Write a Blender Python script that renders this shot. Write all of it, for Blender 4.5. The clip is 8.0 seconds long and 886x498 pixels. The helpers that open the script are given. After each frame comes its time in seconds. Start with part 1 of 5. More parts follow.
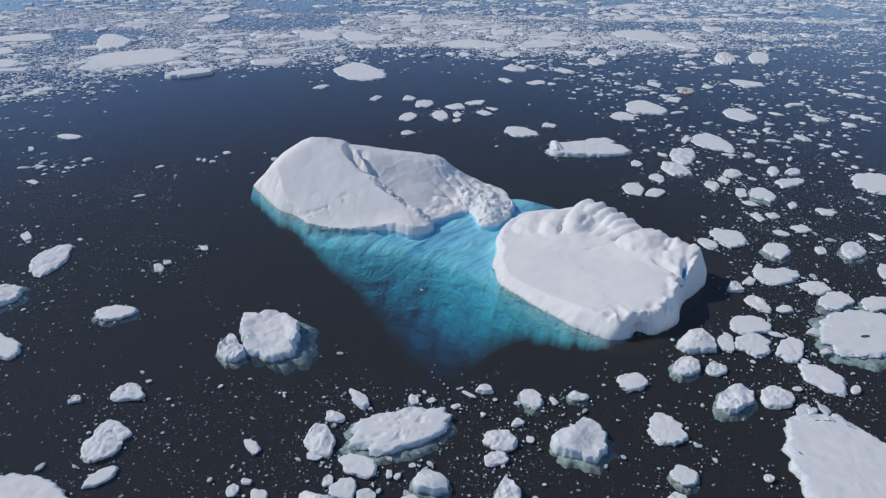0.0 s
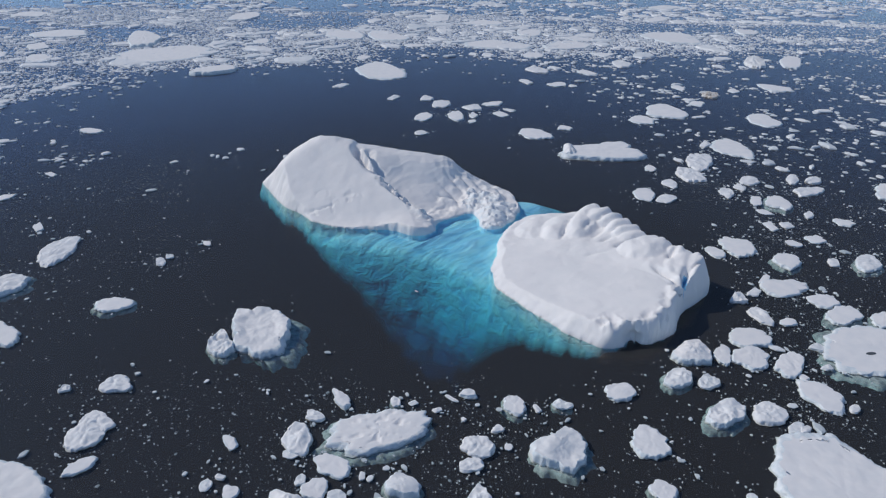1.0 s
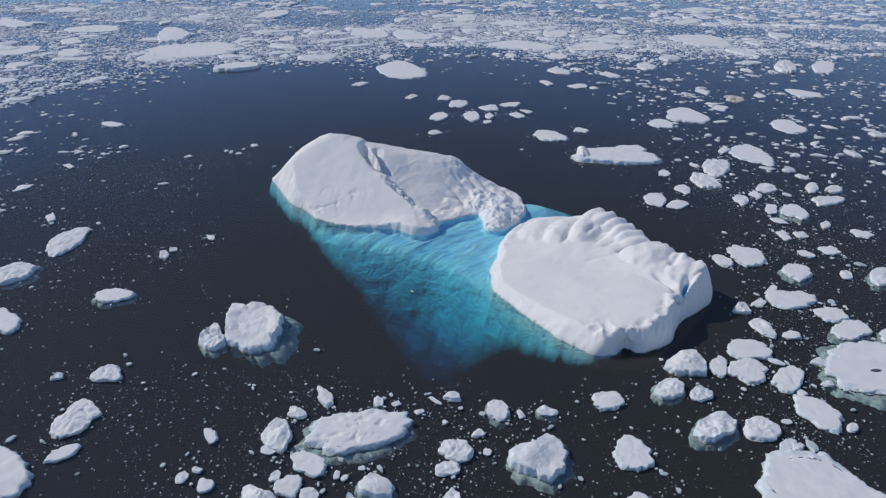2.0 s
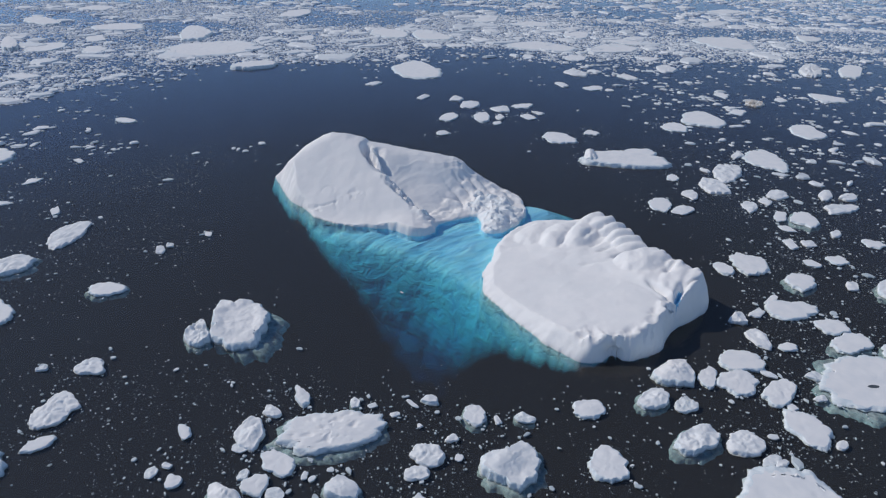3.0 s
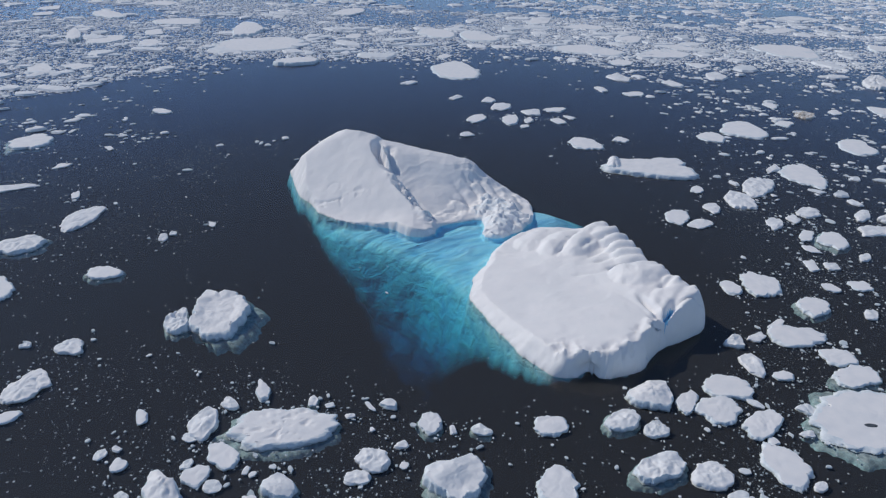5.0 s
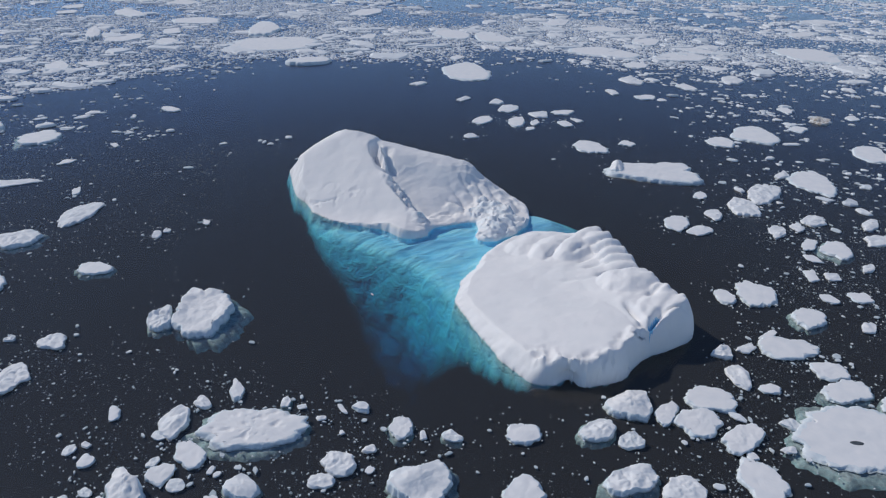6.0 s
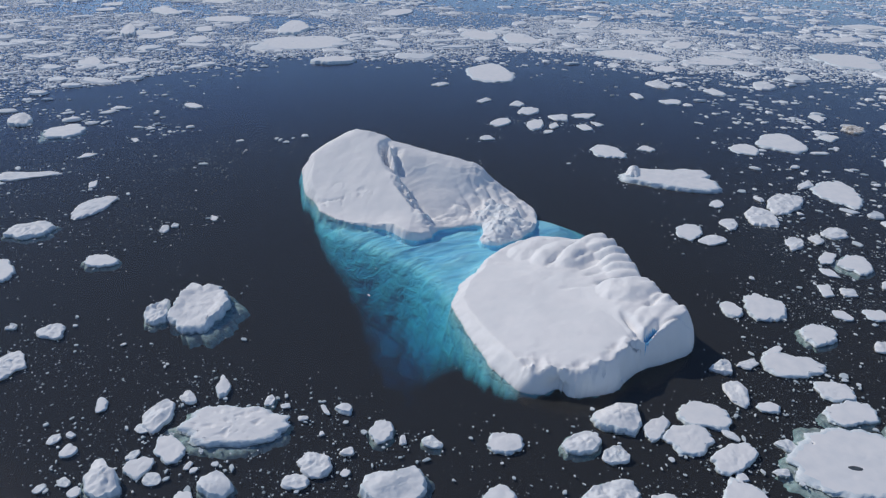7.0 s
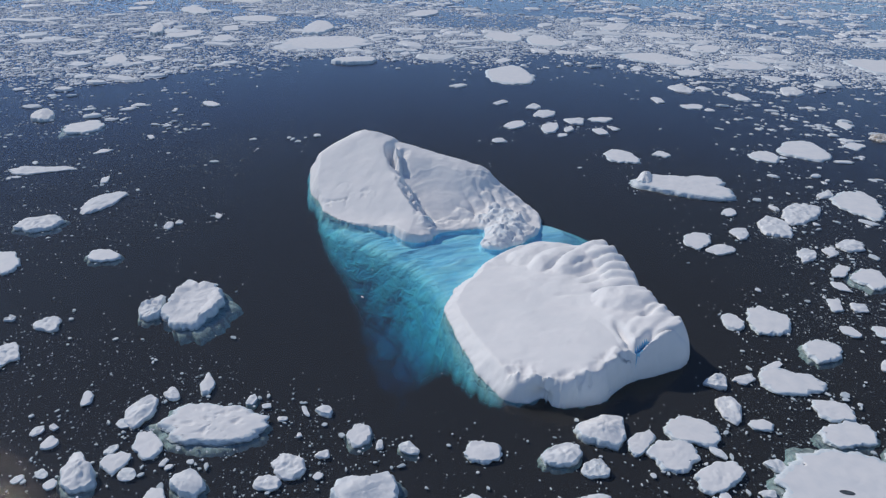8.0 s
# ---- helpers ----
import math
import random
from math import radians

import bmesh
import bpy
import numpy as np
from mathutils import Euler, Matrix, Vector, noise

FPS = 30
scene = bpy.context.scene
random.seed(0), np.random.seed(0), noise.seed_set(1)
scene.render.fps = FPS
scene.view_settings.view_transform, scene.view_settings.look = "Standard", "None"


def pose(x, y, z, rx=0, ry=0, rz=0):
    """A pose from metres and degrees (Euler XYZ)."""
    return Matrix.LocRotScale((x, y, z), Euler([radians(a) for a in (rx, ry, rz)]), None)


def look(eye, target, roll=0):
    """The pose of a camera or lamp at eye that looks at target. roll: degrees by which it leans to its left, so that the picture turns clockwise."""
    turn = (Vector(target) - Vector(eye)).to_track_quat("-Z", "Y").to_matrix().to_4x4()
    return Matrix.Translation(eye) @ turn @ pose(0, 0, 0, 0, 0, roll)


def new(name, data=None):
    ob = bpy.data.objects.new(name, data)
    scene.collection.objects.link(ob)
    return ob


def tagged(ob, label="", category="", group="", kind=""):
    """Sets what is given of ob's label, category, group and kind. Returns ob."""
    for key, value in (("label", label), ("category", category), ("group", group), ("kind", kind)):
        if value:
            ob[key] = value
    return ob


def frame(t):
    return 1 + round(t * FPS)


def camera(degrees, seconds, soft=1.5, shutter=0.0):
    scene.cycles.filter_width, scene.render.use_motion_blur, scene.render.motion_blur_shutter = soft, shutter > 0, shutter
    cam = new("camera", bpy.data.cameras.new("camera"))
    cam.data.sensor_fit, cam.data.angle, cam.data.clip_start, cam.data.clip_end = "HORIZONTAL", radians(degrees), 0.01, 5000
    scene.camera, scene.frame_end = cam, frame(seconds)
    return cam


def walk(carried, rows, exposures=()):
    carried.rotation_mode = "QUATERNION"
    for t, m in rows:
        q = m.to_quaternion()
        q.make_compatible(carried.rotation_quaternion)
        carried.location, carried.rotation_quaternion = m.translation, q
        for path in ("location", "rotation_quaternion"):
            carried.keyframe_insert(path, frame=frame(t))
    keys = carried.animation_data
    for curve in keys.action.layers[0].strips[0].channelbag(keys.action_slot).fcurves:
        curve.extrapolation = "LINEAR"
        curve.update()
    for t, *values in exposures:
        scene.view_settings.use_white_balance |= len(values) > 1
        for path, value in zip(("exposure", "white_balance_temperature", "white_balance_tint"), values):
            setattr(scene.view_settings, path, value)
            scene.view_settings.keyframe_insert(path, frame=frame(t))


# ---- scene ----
cam = camera(72.0, 8.0, soft=1.2)
PATH = [
    (0, (-0.918, 1.474, 81.723), (-0.829, 3.257, 80.82), 1.1),
    (0.5, (3.297, 1.87, 81.749), (3.343, 3.653, 80.845), 1.2),
    (1, (7.438, 2.405, 81.918), (7.435, 4.189, 81.013), 1.3),
    (1.5, (11.213, 2.863, 81.912), (11.162, 4.645, 81.006), 1.5),
    (3, (23.604, 5.699, 81.683), (23.435, 7.474, 80.775), 1.7),
    (3.5, (27.555, 6.825, 81.359), (27.34, 8.594, 80.453), 1.9),
    (4, (31.864, 8.206, 81.263), (31.599, 9.968, 80.355), 1.9),
    (4.5, (35.962, 9.52, 81.257), (35.652, 11.274, 80.348), 2.0),
    (6, (47.886, 14.182, 81.364), (47.479, 15.916, 80.455), 2.3),
    (6.5, (51.797, 16.067, 81.38), (51.343, 17.789, 80.471), 2.3),
    (7, (55.334, 17.842, 81.538), (54.831, 19.55, 80.627), 2.5),
    (7.5, (58.964, 19.668, 81.531), (58.417, 21.363, 80.62), 2.6),
    (8, (62.546, 21.845, 81.849), (61.959, 23.525, 80.937), 2.6),
]
walk(cam, [(t, look(eye, target, roll)) for t, eye, target, roll in PATH], exposures=((0.0, -0.40, 6750, 10), (8.0, -0.40, 6750, 10)))

# ---------------------------------------------------------------- world, sun, exposure
SUN_AZ, SUN_EL = 165.0, 41.0        # degrees: direction towards the sun, counted from +x to +y, and its height
world = bpy.data.worlds.new("world")
scene.world = world
world.use_nodes = True
wn = world.node_tree
wn.nodes.clear()
sky = wn.nodes.new("ShaderNodeTexSky")
sky.sky_type = "NISHITA"
sky.sun_disc = False
sky.sun_elevation = radians(SUN_EL)
sky.sun_rotation = radians(90.0 - SUN_AZ)
sky.altitude = 2500.0
sky.air_density, sky.dust_density, sky.ozone_density = 1.0, 0.1, 3.5
background = wn.nodes.new("ShaderNodeBackground")
background.inputs["Strength"].default_value = 0.136
wn.links.new(sky.outputs[0], background.inputs["Color"])
wn.links.new(background.outputs[0], wn.nodes.new("ShaderNodeOutputWorld").inputs["Surface"])

sun_data = bpy.data.lights.new("sun", "SUN")
sun_data.energy, sun_data.angle, sun_data.color = 2.8, radians(0.6), (1.0, 0.94, 0.86)
sun = new("sun", sun_data)
sun_way = Vector((math.cos(radians(SUN_AZ)) * math.cos(radians(SUN_EL)), math.sin(radians(SUN_AZ)) * math.cos(radians(SUN_EL)), math.sin(radians(SUN_EL))))
sun.matrix_world = look(sun_way * 300, (0, 0, 0))


# ---------------------------------------------------------------- materials
def material(name):
    m = bpy.data.materials.new(name)
    m.use_nodes = True
    m.node_tree.nodes.clear()
    return m, m.node_tree.nodes, m.node_tree.links


def put(nodes, kind, **values):
    n = nodes.new(kind)
    for key, value in values.items():
        n.inputs[key.replace("_", " ")].default_value = value
    return n


def ramp(nodes, links, source, *stops):
    r = nodes.new("ShaderNodeValToRGB")
    while len(r.color_ramp.elements) < len(stops):
        r.color_ramp.elements.new(0.5)
    for e, (at, c) in zip(r.color_ramp.elements, stops):
        e.position, e.color = at, (*c, 1)
    links.new(source, r.inputs[0])
    return r


def snow_material(name, light, shade, grain, lumps, depth, rough=0.62, random_from=None):
    """Snow or white ice: two scales of tone, two scales of relief."""
    m, nodes, links = material(name)
    where = nodes.new("ShaderNodeNewGeometry")
    broad = put(nodes, "ShaderNodeTexNoise", Scale=lumps, Detail=4.0, Roughness=0.55)
    fine = put(nodes, "ShaderNodeTexNoise", Scale=grain, Detail=6.0, Roughness=0.65)
    for n in (broad, fine):
        links.new(where.outputs["Position"], n.inputs["Vector"])
    tone = ramp(nodes, links, broad.outputs["Fac"], (0.35, shade), (0.62, light))
    colour = tone.outputs["Color"]
    shader = put(nodes, "ShaderNodeBsdfPrincipled", Roughness=rough, IOR=1.31)
    shader.inputs["Specular IOR Level"].default_value = 0.25
    if random_from:
        pick = ramp(nodes, links, where.outputs["Random Per Island"], *random_from)
        mix = nodes.new("ShaderNodeMix")
        mix.data_type, mix.blend_type = "RGBA", "MULTIPLY"
        mix.inputs["Factor"].default_value = 1.0
        links.new(colour, mix.inputs["A"])
        links.new(pick.outputs["Color"], mix.inputs["B"])
        colour = mix.outputs["Result"]
    links.new(colour, shader.inputs["Base Color"])
    b1 = put(nodes, "ShaderNodeBump", Strength=0.8, Distance=depth)
    b2 = put(nodes, "ShaderNodeBump", Strength=0.6, Distance=depth * 0.25)
    links.new(broad.outputs["Fac"], b1.inputs["Height"])
    links.new(fine.outputs["Fac"], b2.inputs["Height"])
    links.new(b1.outputs["Normal"], b2.inputs["Normal"])
    links.new(b2.outputs["Normal"], shader.inputs["Normal"])
    links.new(shader.outputs[0], nodes.new("ShaderNodeOutputMaterial").inputs["Surface"])
    return m


SNOW = snow_material("wind-packed snow", (0.90, 0.90, 0.91), (0.86, 0.87, 0.885), 2.2, 0.16, 0.14)
FLOE = snow_material("floe snow", (0.90, 0.905, 0.915), (0.83, 0.85, 0.875), 3.5, 0.35, 0.07)
ROUGH = snow_material("broken white ice", (0.89, 0.905, 0.92), (0.76, 0.80, 0.84), 4.0, 0.6, 0.10, 0.5)
WET = snow_material("wet grey ice", (0.88, 0.91, 0.93), (0.72, 0.78, 0.82), 5.0, 1.3, 0.2, 0.3)
BROWN = snow_material("ice with rock dust", (0.86, 0.85, 0.83), (0.34, 0.29, 0.24), 5.0, 0.6, 0.3, 0.6)
EDGE = snow_material("bare ice edge", (0.84, 0.89, 0.92), (0.66, 0.75, 0.81), 3.0, 0.7, 0.2, 0.5)
POOL = snow_material("melt water", (0.10, 0.12, 0.14), (0.05, 0.06, 0.07), 3.0, 1.0, 0.02, 0.15)
FOOT = snow_material("drowned floe ice", (0.52, 0.61, 0.62), (0.24, 0.29, 0.31), 2.5, 0.8, 0.3)
SLUSH = snow_material("wet slush ice", (0.80, 0.85, 0.88), (0.62, 0.68, 0.73), 3.0, 0.9, 0.1, 0.4,
                      ((0.0, (0.30, 0.35, 0.38)), (0.6, (0.55, 0.60, 0.64)), (1.0, (0.95, 0.97, 0.98))))
BRASH = snow_material("brash ice", (0.90, 0.92, 0.94), (0.78, 0.83, 0.87), 3.0, 0.9, 0.2, 0.45,
                      ((0.0, (0.58, 0.64, 0.67)), (0.4, (0.76, 0.81, 0.83)), (0.75, (0.92, 0.94, 0.95)), (1.0, (1.0, 1.0, 1.0))))
PACK = snow_material("pack ice", (0.91, 0.92, 0.93), (0.82, 0.85, 0.88), 1.2, 0.25, 0.3, 0.55,
                     ((0.0, (0.76, 0.80, 0.84)), (0.2, (0.90, 0.93, 0.95)), (0.6, (0.97, 0.98, 0.99)), (1.0, (1.0, 1.0, 1.0))))


def glacier_ice():
    """Clear old ice with melt scallops, as it shows below the waterline; made transparent towards its lower rim to
    imitate the light failing in deep water.
    """
    m, nodes, links = material("blue glacier ice")
    where = nodes.new("ShaderNodeNewGeometry")
    turned = nodes.new("ShaderNodeMapping")
    turned.inputs["Rotation"].default_value = (0, 0, radians(-41))
    links.new(where.outputs["Position"], turned.inputs["Vector"])
    mapping = nodes.new("ShaderNodeMapping")
    mapping.inputs["Scale"].default_value = (0.06, 0.27, 0.36)
    links.new(turned.outputs[0], mapping.inputs["Vector"])
    ripple = put(nodes, "ShaderNodeTexNoise", Scale=0.9, Detail=3.5, Roughness=0.55, Distortion=0.8)
    links.new(mapping.outputs[0], ripple.inputs["Vector"])
    broad = put(nodes, "ShaderNodeTexNoise", Scale=0.10, Detail=4.0)
    links.new(where.outputs["Position"], broad.inputs["Vector"])
    tone = ramp(nodes, links, ripple.outputs["Fac"], (0.30, (0.18, 0.54, 0.78)), (0.44, (0.38, 0.82, 1.0)), (0.62, (0.54, 0.93, 1.0)))
    veil = ramp(nodes, links, broad.outputs["Fac"], (0.35, (0.80, 0.86, 0.90)), (0.65, (1, 1, 1)))
    mix = nodes.new("ShaderNodeMix")
    mix.data_type, mix.blend_type = "RGBA", "MULTIPLY"
    mix.inputs["Factor"].default_value = 1.0
    links.new(tone.outputs["Color"], mix.inputs["A"])
    links.new(veil.outputs["Color"], mix.inputs["B"])
    # grooves between the scallops, with their shade put into the colour as dark lines
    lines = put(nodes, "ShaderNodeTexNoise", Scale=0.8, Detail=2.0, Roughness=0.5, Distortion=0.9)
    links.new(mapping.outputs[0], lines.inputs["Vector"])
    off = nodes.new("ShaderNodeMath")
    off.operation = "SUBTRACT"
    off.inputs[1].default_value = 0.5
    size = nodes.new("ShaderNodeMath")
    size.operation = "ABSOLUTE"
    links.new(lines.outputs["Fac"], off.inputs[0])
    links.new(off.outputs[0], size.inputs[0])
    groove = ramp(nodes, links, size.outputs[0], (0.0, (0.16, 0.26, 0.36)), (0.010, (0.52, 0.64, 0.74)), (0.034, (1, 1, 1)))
    groove_shade = nodes.new("ShaderNodeMix")
    groove_shade.data_type, groove_shade.blend_type = "RGBA", "MULTIPLY"
    groove_shade.inputs["Factor"].default_value = 0.22
    links.new(mix.outputs["Result"], groove_shade.inputs["A"])
    links.new(groove.outputs["Color"], groove_shade.inputs["B"])
    shader = put(nodes, "ShaderNodeBsdfPrincipled", Roughness=0.55)
    links.new(groove_shade.outputs["Result"], shader.inputs["Base Color"])
    b0 = put(nodes, "ShaderNodeBump", Strength=0.4, Distance=0.2)
    links.new(groove.outputs["Color"], b0.inputs["Height"])
    b = put(nodes, "ShaderNodeBump", Strength=1.0, Distance=0.7)
    links.new(ripple.outputs["Fac"], b.inputs["Height"])
    links.new(b0.outputs["Normal"], b.inputs["Normal"])
    links.new(b.outputs["Normal"], shader.inputs["Normal"])
    # fades the lower rim into the dark water, where light fails
    thin = nodes.new("ShaderNodeAttribute")
    thin.attribute_name = "rim_fade"
    melt = nodes.new("ShaderNodeMixShader")
    links.new(thin.outputs["Fac"], melt.inputs["Fac"])
    links.new(nodes.new("ShaderNodeBsdfTransparent").outputs[0], melt.inputs[1])
    links.new(shader.outputs[0], melt.inputs[2])
    links.new(melt.outputs[0], nodes.new("ShaderNodeOutputMaterial").inputs["Surface"])
    return m


GLACIER = glacier_ice()
BLUE_ICE = snow_material("bare blue ice", (0.30, 0.66, 0.90), (0.14, 0.48, 0.80), 1.6, 0.8, 0.2, 0.3)
ICEFALL = snow_material("pale blue ice", (0.90, 0.92, 0.94), (0.80, 0.87, 0.92), 1.6, 0.35, 0.5, 0.5)


def water_surface():
    """Calm sea: the sky's reflection by Fresnel over clear water, with an even share added and its colour tinted."""
    m, nodes, links = material("sea surface")
    where = nodes.new("ShaderNodeNewGeometry")
    small = put(nodes, "ShaderNodeTexNoise", Scale=4.0, Detail=3.0, Roughness=0.5)
    swell = put(nodes, "ShaderNodeTexNoise", Scale=0.05, Detail=3.0, Roughness=0.5)
    links.new(where.outputs["Position"], small.inputs["Vector"])
    links.new(where.outputs["Position"], swell.inputs["Vector"])
    b1 = put(nodes, "ShaderNodeBump", Strength=1.0, Distance=0.03)
    b2 = put(nodes, "ShaderNodeBump", Strength=0.2, Distance=0.4)
    links.new(small.outputs["Fac"], b1.inputs["Height"])
    links.new(swell.outputs["Fac"], b2.inputs["Height"])
    links.new(b2.outputs["Normal"], b1.inputs["Normal"])
    fresnel = put(nodes, "ShaderNodeFresnel", IOR=1.27)
    gloss = put(nodes, "ShaderNodeBsdfGlossy", Roughness=0.07)
    links.new(b1.outputs["Normal"], fresnel.inputs["Normal"])
    links.new(b1.outputs["Normal"], gloss.inputs["Normal"])
    clear = nodes.new("ShaderNodeBsdfTransparent")
    clear.inputs["Color"].default_value = (0.9, 0.97, 0.99, 1)
    mix = nodes.new("ShaderNodeMixShader")
    # steeper Fresnel plus an added constant reflectance that lifts the dark water
    reflect_share = nodes.new("ShaderNodeMath")
    reflect_share.operation = "MULTIPLY_ADD"
    reflect_share.inputs[1].default_value, reflect_share.inputs[2].default_value = 1.12, 0.066
    glance = nodes.new("ShaderNodeMath")
    glance.operation = "POWER"
    glance.inputs[1].default_value = 1.45
    links.new(fresnel.outputs[0], glance.inputs[0])
    links.new(glance.outputs[0], reflect_share.inputs[0])
    links.new(reflect_share.outputs[0], mix.inputs["Fac"])
    # reflection colour painted in: warm looking down, sky blue at a glance
    tint = ramp(nodes, links, reflect_share.outputs[0], (0.072, (0.92, 0.80, 0.74)), (0.20, (0.66, 0.76, 1.0)))
    links.new(tint.outputs["Color"], gloss.inputs["Color"])
    links.new(clear.outputs[0], mix.inputs[1])
    links.new(gloss.outputs[0], mix.inputs[2])
    links.new(mix.outputs[0], nodes.new("ShaderNodeOutputMaterial").inputs["Surface"])
    return m


def water_layer(name, metres, haze, blue):
    """A sheet that takes up as much light as that many metres of sea water, in and out, and scatters back a little of it."""
    m, nodes, links = material(name)
    clear = nodes.new("ShaderNodeBsdfTransparent")
    clear.inputs["Color"].default_value = (*[math.exp(-k * metres) for k in (0.36, 0.056, blue)], 1)
    milk = nodes.new("ShaderNodeBsdfDiffuse")
    milk.inputs["Color"].default_value = (0.84, 0.82, 0.86, 1)
    mix = put(nodes, "ShaderNodeMixShader", Fac=haze)
    links.new(clear.outputs[0], mix.inputs[1])
    links.new(milk.outputs[0], mix.inputs[2])
    links.new(mix.outputs[0], nodes.new("ShaderNodeOutputMaterial").inputs["Surface"])
    return m


def deep_water():
    m, nodes, links = material("deep water")
    where = nodes.new("ShaderNodeNewGeometry")
    broad = put(nodes, "ShaderNodeTexNoise", Scale=0.01, Detail=3.0)
    links.new(where.outputs["Position"], broad.inputs["Vector"])
    tone = ramp(nodes, links, broad.outputs["Fac"], (0.3, (0.002, 0.002, 0.003)), (0.7, (0.003, 0.003, 0.004)))
    shader = put(nodes, "ShaderNodeBsdfDiffuse")
    links.new(tone.outputs["Color"], shader.inputs["Color"])
    links.new(shader.outputs[0], nodes.new("ShaderNodeOutputMaterial").inputs["Surface"])
    return m


# ---------------------------------------------------------------- mesh helpers
def mesh_object(name, verts, faces, mat, smooth=True, parent=None):
    me = bpy.data.meshes.new(name)
    me.from_pydata([tuple(map(float, v)) for v in verts], [], [tuple(map(int, f)) for f in faces])
    me.materials.append(mat)
    if smooth:
        me.polygons.foreach_set("use_smooth", [True] * len(me.polygons))
    me.update()
    ob = new(name, me)
    if parent:
        ob.parent = parent
    return ob


def sheet(name, x0, x1, y0, y1, nx, ny, z, wave, mat):
    """A level sheet with a slight undulation."""
    verts, faces = [], []
    for j in range(ny + 1):
        for i in range(nx + 1):
            x, y = x0 + (x1 - x0) * i / nx, y0 + (y1 - y0) * j / ny
            dz = wave * (noise.noise(Vector((x * 0.16, y * 0.16, z * 1.7))) + 0.5 * noise.noise(Vector((x * 0.45, y * 0.45, z * 2.3)))) if wave else 0.0
            verts.append((x, y, z + dz))
    for j in range(ny):
        for i in range(nx):
            a = j * (nx + 1) + i
            faces.append((a, a + 1, a + nx + 2, a + nx + 1))
    return mesh_object(name, verts, faces, mat)


def lattice(px, py, seed):
    """Value noise on arrays, -1 to 1."""
    table = np.random.RandomState(seed).uniform(-1, 1, (256, 256))
    ix, iy = np.floor(px).astype(int), np.floor(py).astype(int)
    fx, fy = px - ix, py - iy
    fx, fy = fx * fx * fx * (fx * (fx * 6 - 15) + 10), fy * fy * fy * (fy * (fy * 6 - 15) + 10)
    a, b = table[ix % 256, iy % 256], table[(ix + 1) % 256, iy % 256]
    c, d = table[ix % 256, (iy + 1) % 256], table[(ix + 1) % 256, (iy + 1) % 256]
    return (a * (1 - fx) + b * fx) * (1 - fy) + (c * (1 - fx) + d * fx) * fy


def fbm(px, py, seed, octaves=4, gain=0.5):
    total, amp = 0.0, 1.0
    for o in range(octaves):
        total = total + amp * lattice(px * 2 ** o, py * 2 ** o, seed + o)
        amp *= gain
    return total


def ridged(px, py, seed, octaves=3):
    total, amp = 0.0, 1.0
    for o in range(octaves):
        total = total + amp * (1 - np.abs(lattice(px * 2 ** o, py * 2 ** o, seed + o)) * 2)
        amp *= 0.5
    return total


def inside(px, py, outline, smooth=2):
    """Distance to a closed outline, positive inside. The outline's corners are rounded first."""
    pts = np.array(outline, float)
    for _ in range(smooth):
        nxt = np.roll(pts, -1, 0)
        pts = np.stack([0.75 * pts + 0.25 * nxt, 0.25 * pts + 0.75 * nxt], 1).reshape(-1, 2)
    best, odd = np.full(px.shape, 1e9), np.zeros(px.shape, bool)
    for (ax, ay), (bx, by) in zip(pts, np.roll(pts, -1, 0)):
        ex, ey = bx - ax, by - ay
        t = np.clip(((px - ax) * ex + (py - ay) * ey) / (ex * ex + ey * ey + 1e-9), 0, 1)
        best = np.minimum(best, (px - ax - t * ex) ** 2 + (py - ay - t * ey) ** 2)
        if abs(ey) > 1e-9:
            odd ^= ((ay > py) != (by > py)) & (px < (py - ay) / ey * ex + ax)
    d = np.sqrt(best)
    return np.where(odd, d, -d)


def step(v, a, b):
    t = np.clip((v - a) / (b - a), 0, 1)
    return t * t * (3 - 2 * t)


def softmin(a, b, k):
    h = np.clip(0.5 + 0.5 * (b - a) / k, 0, 1)
    return b * (1 - h) + a * h - k * h * (1 - h)


def softmax(a, b, k):
    return -softmin(-a, -b, k)


# ---------------------------------------------------------------- sea
water = sheet("water", -5000, 5000, -5000, 5000, 4, 4, 0.0, 0.0, water_surface())
tagged(water, "calm dark sea surface among drifting ice", "water", kind="structure")
water.visible_shadow = False
scene.cycles.transparent_max_bounces = 64
depth, layers = 0.45, 25
for n in range(layers):
    metres = 0.55 * 1.075 ** n
    murk = 0.8 if n < 7 else 0.56 if n < 16 else 1.2 if n < 20 else 2.6
    span = (-5000, 5000, -5000, 5000, 4, 4) if n == 0 else (-85, 110, 90, 245, 56, 44)
    layer = sheet("water_depth", *span, -depth, 0.5 * metres if n else 0.0, water_layer("sea water", metres * murk, 0.0 if n else 0.044, 0.012 if n < 12 else 0.034))
    layer.visible_shadow = False
    tagged(layer, "body of clear cold sea water below the surface", "water", kind="structure")
    depth += metres
tagged(sheet("seabed", -5000, 5000, -5000, 5000, 2, 2, -70.0, 0.0, deep_water()), "dark deep water far below the ice", "seabed", kind="structure")


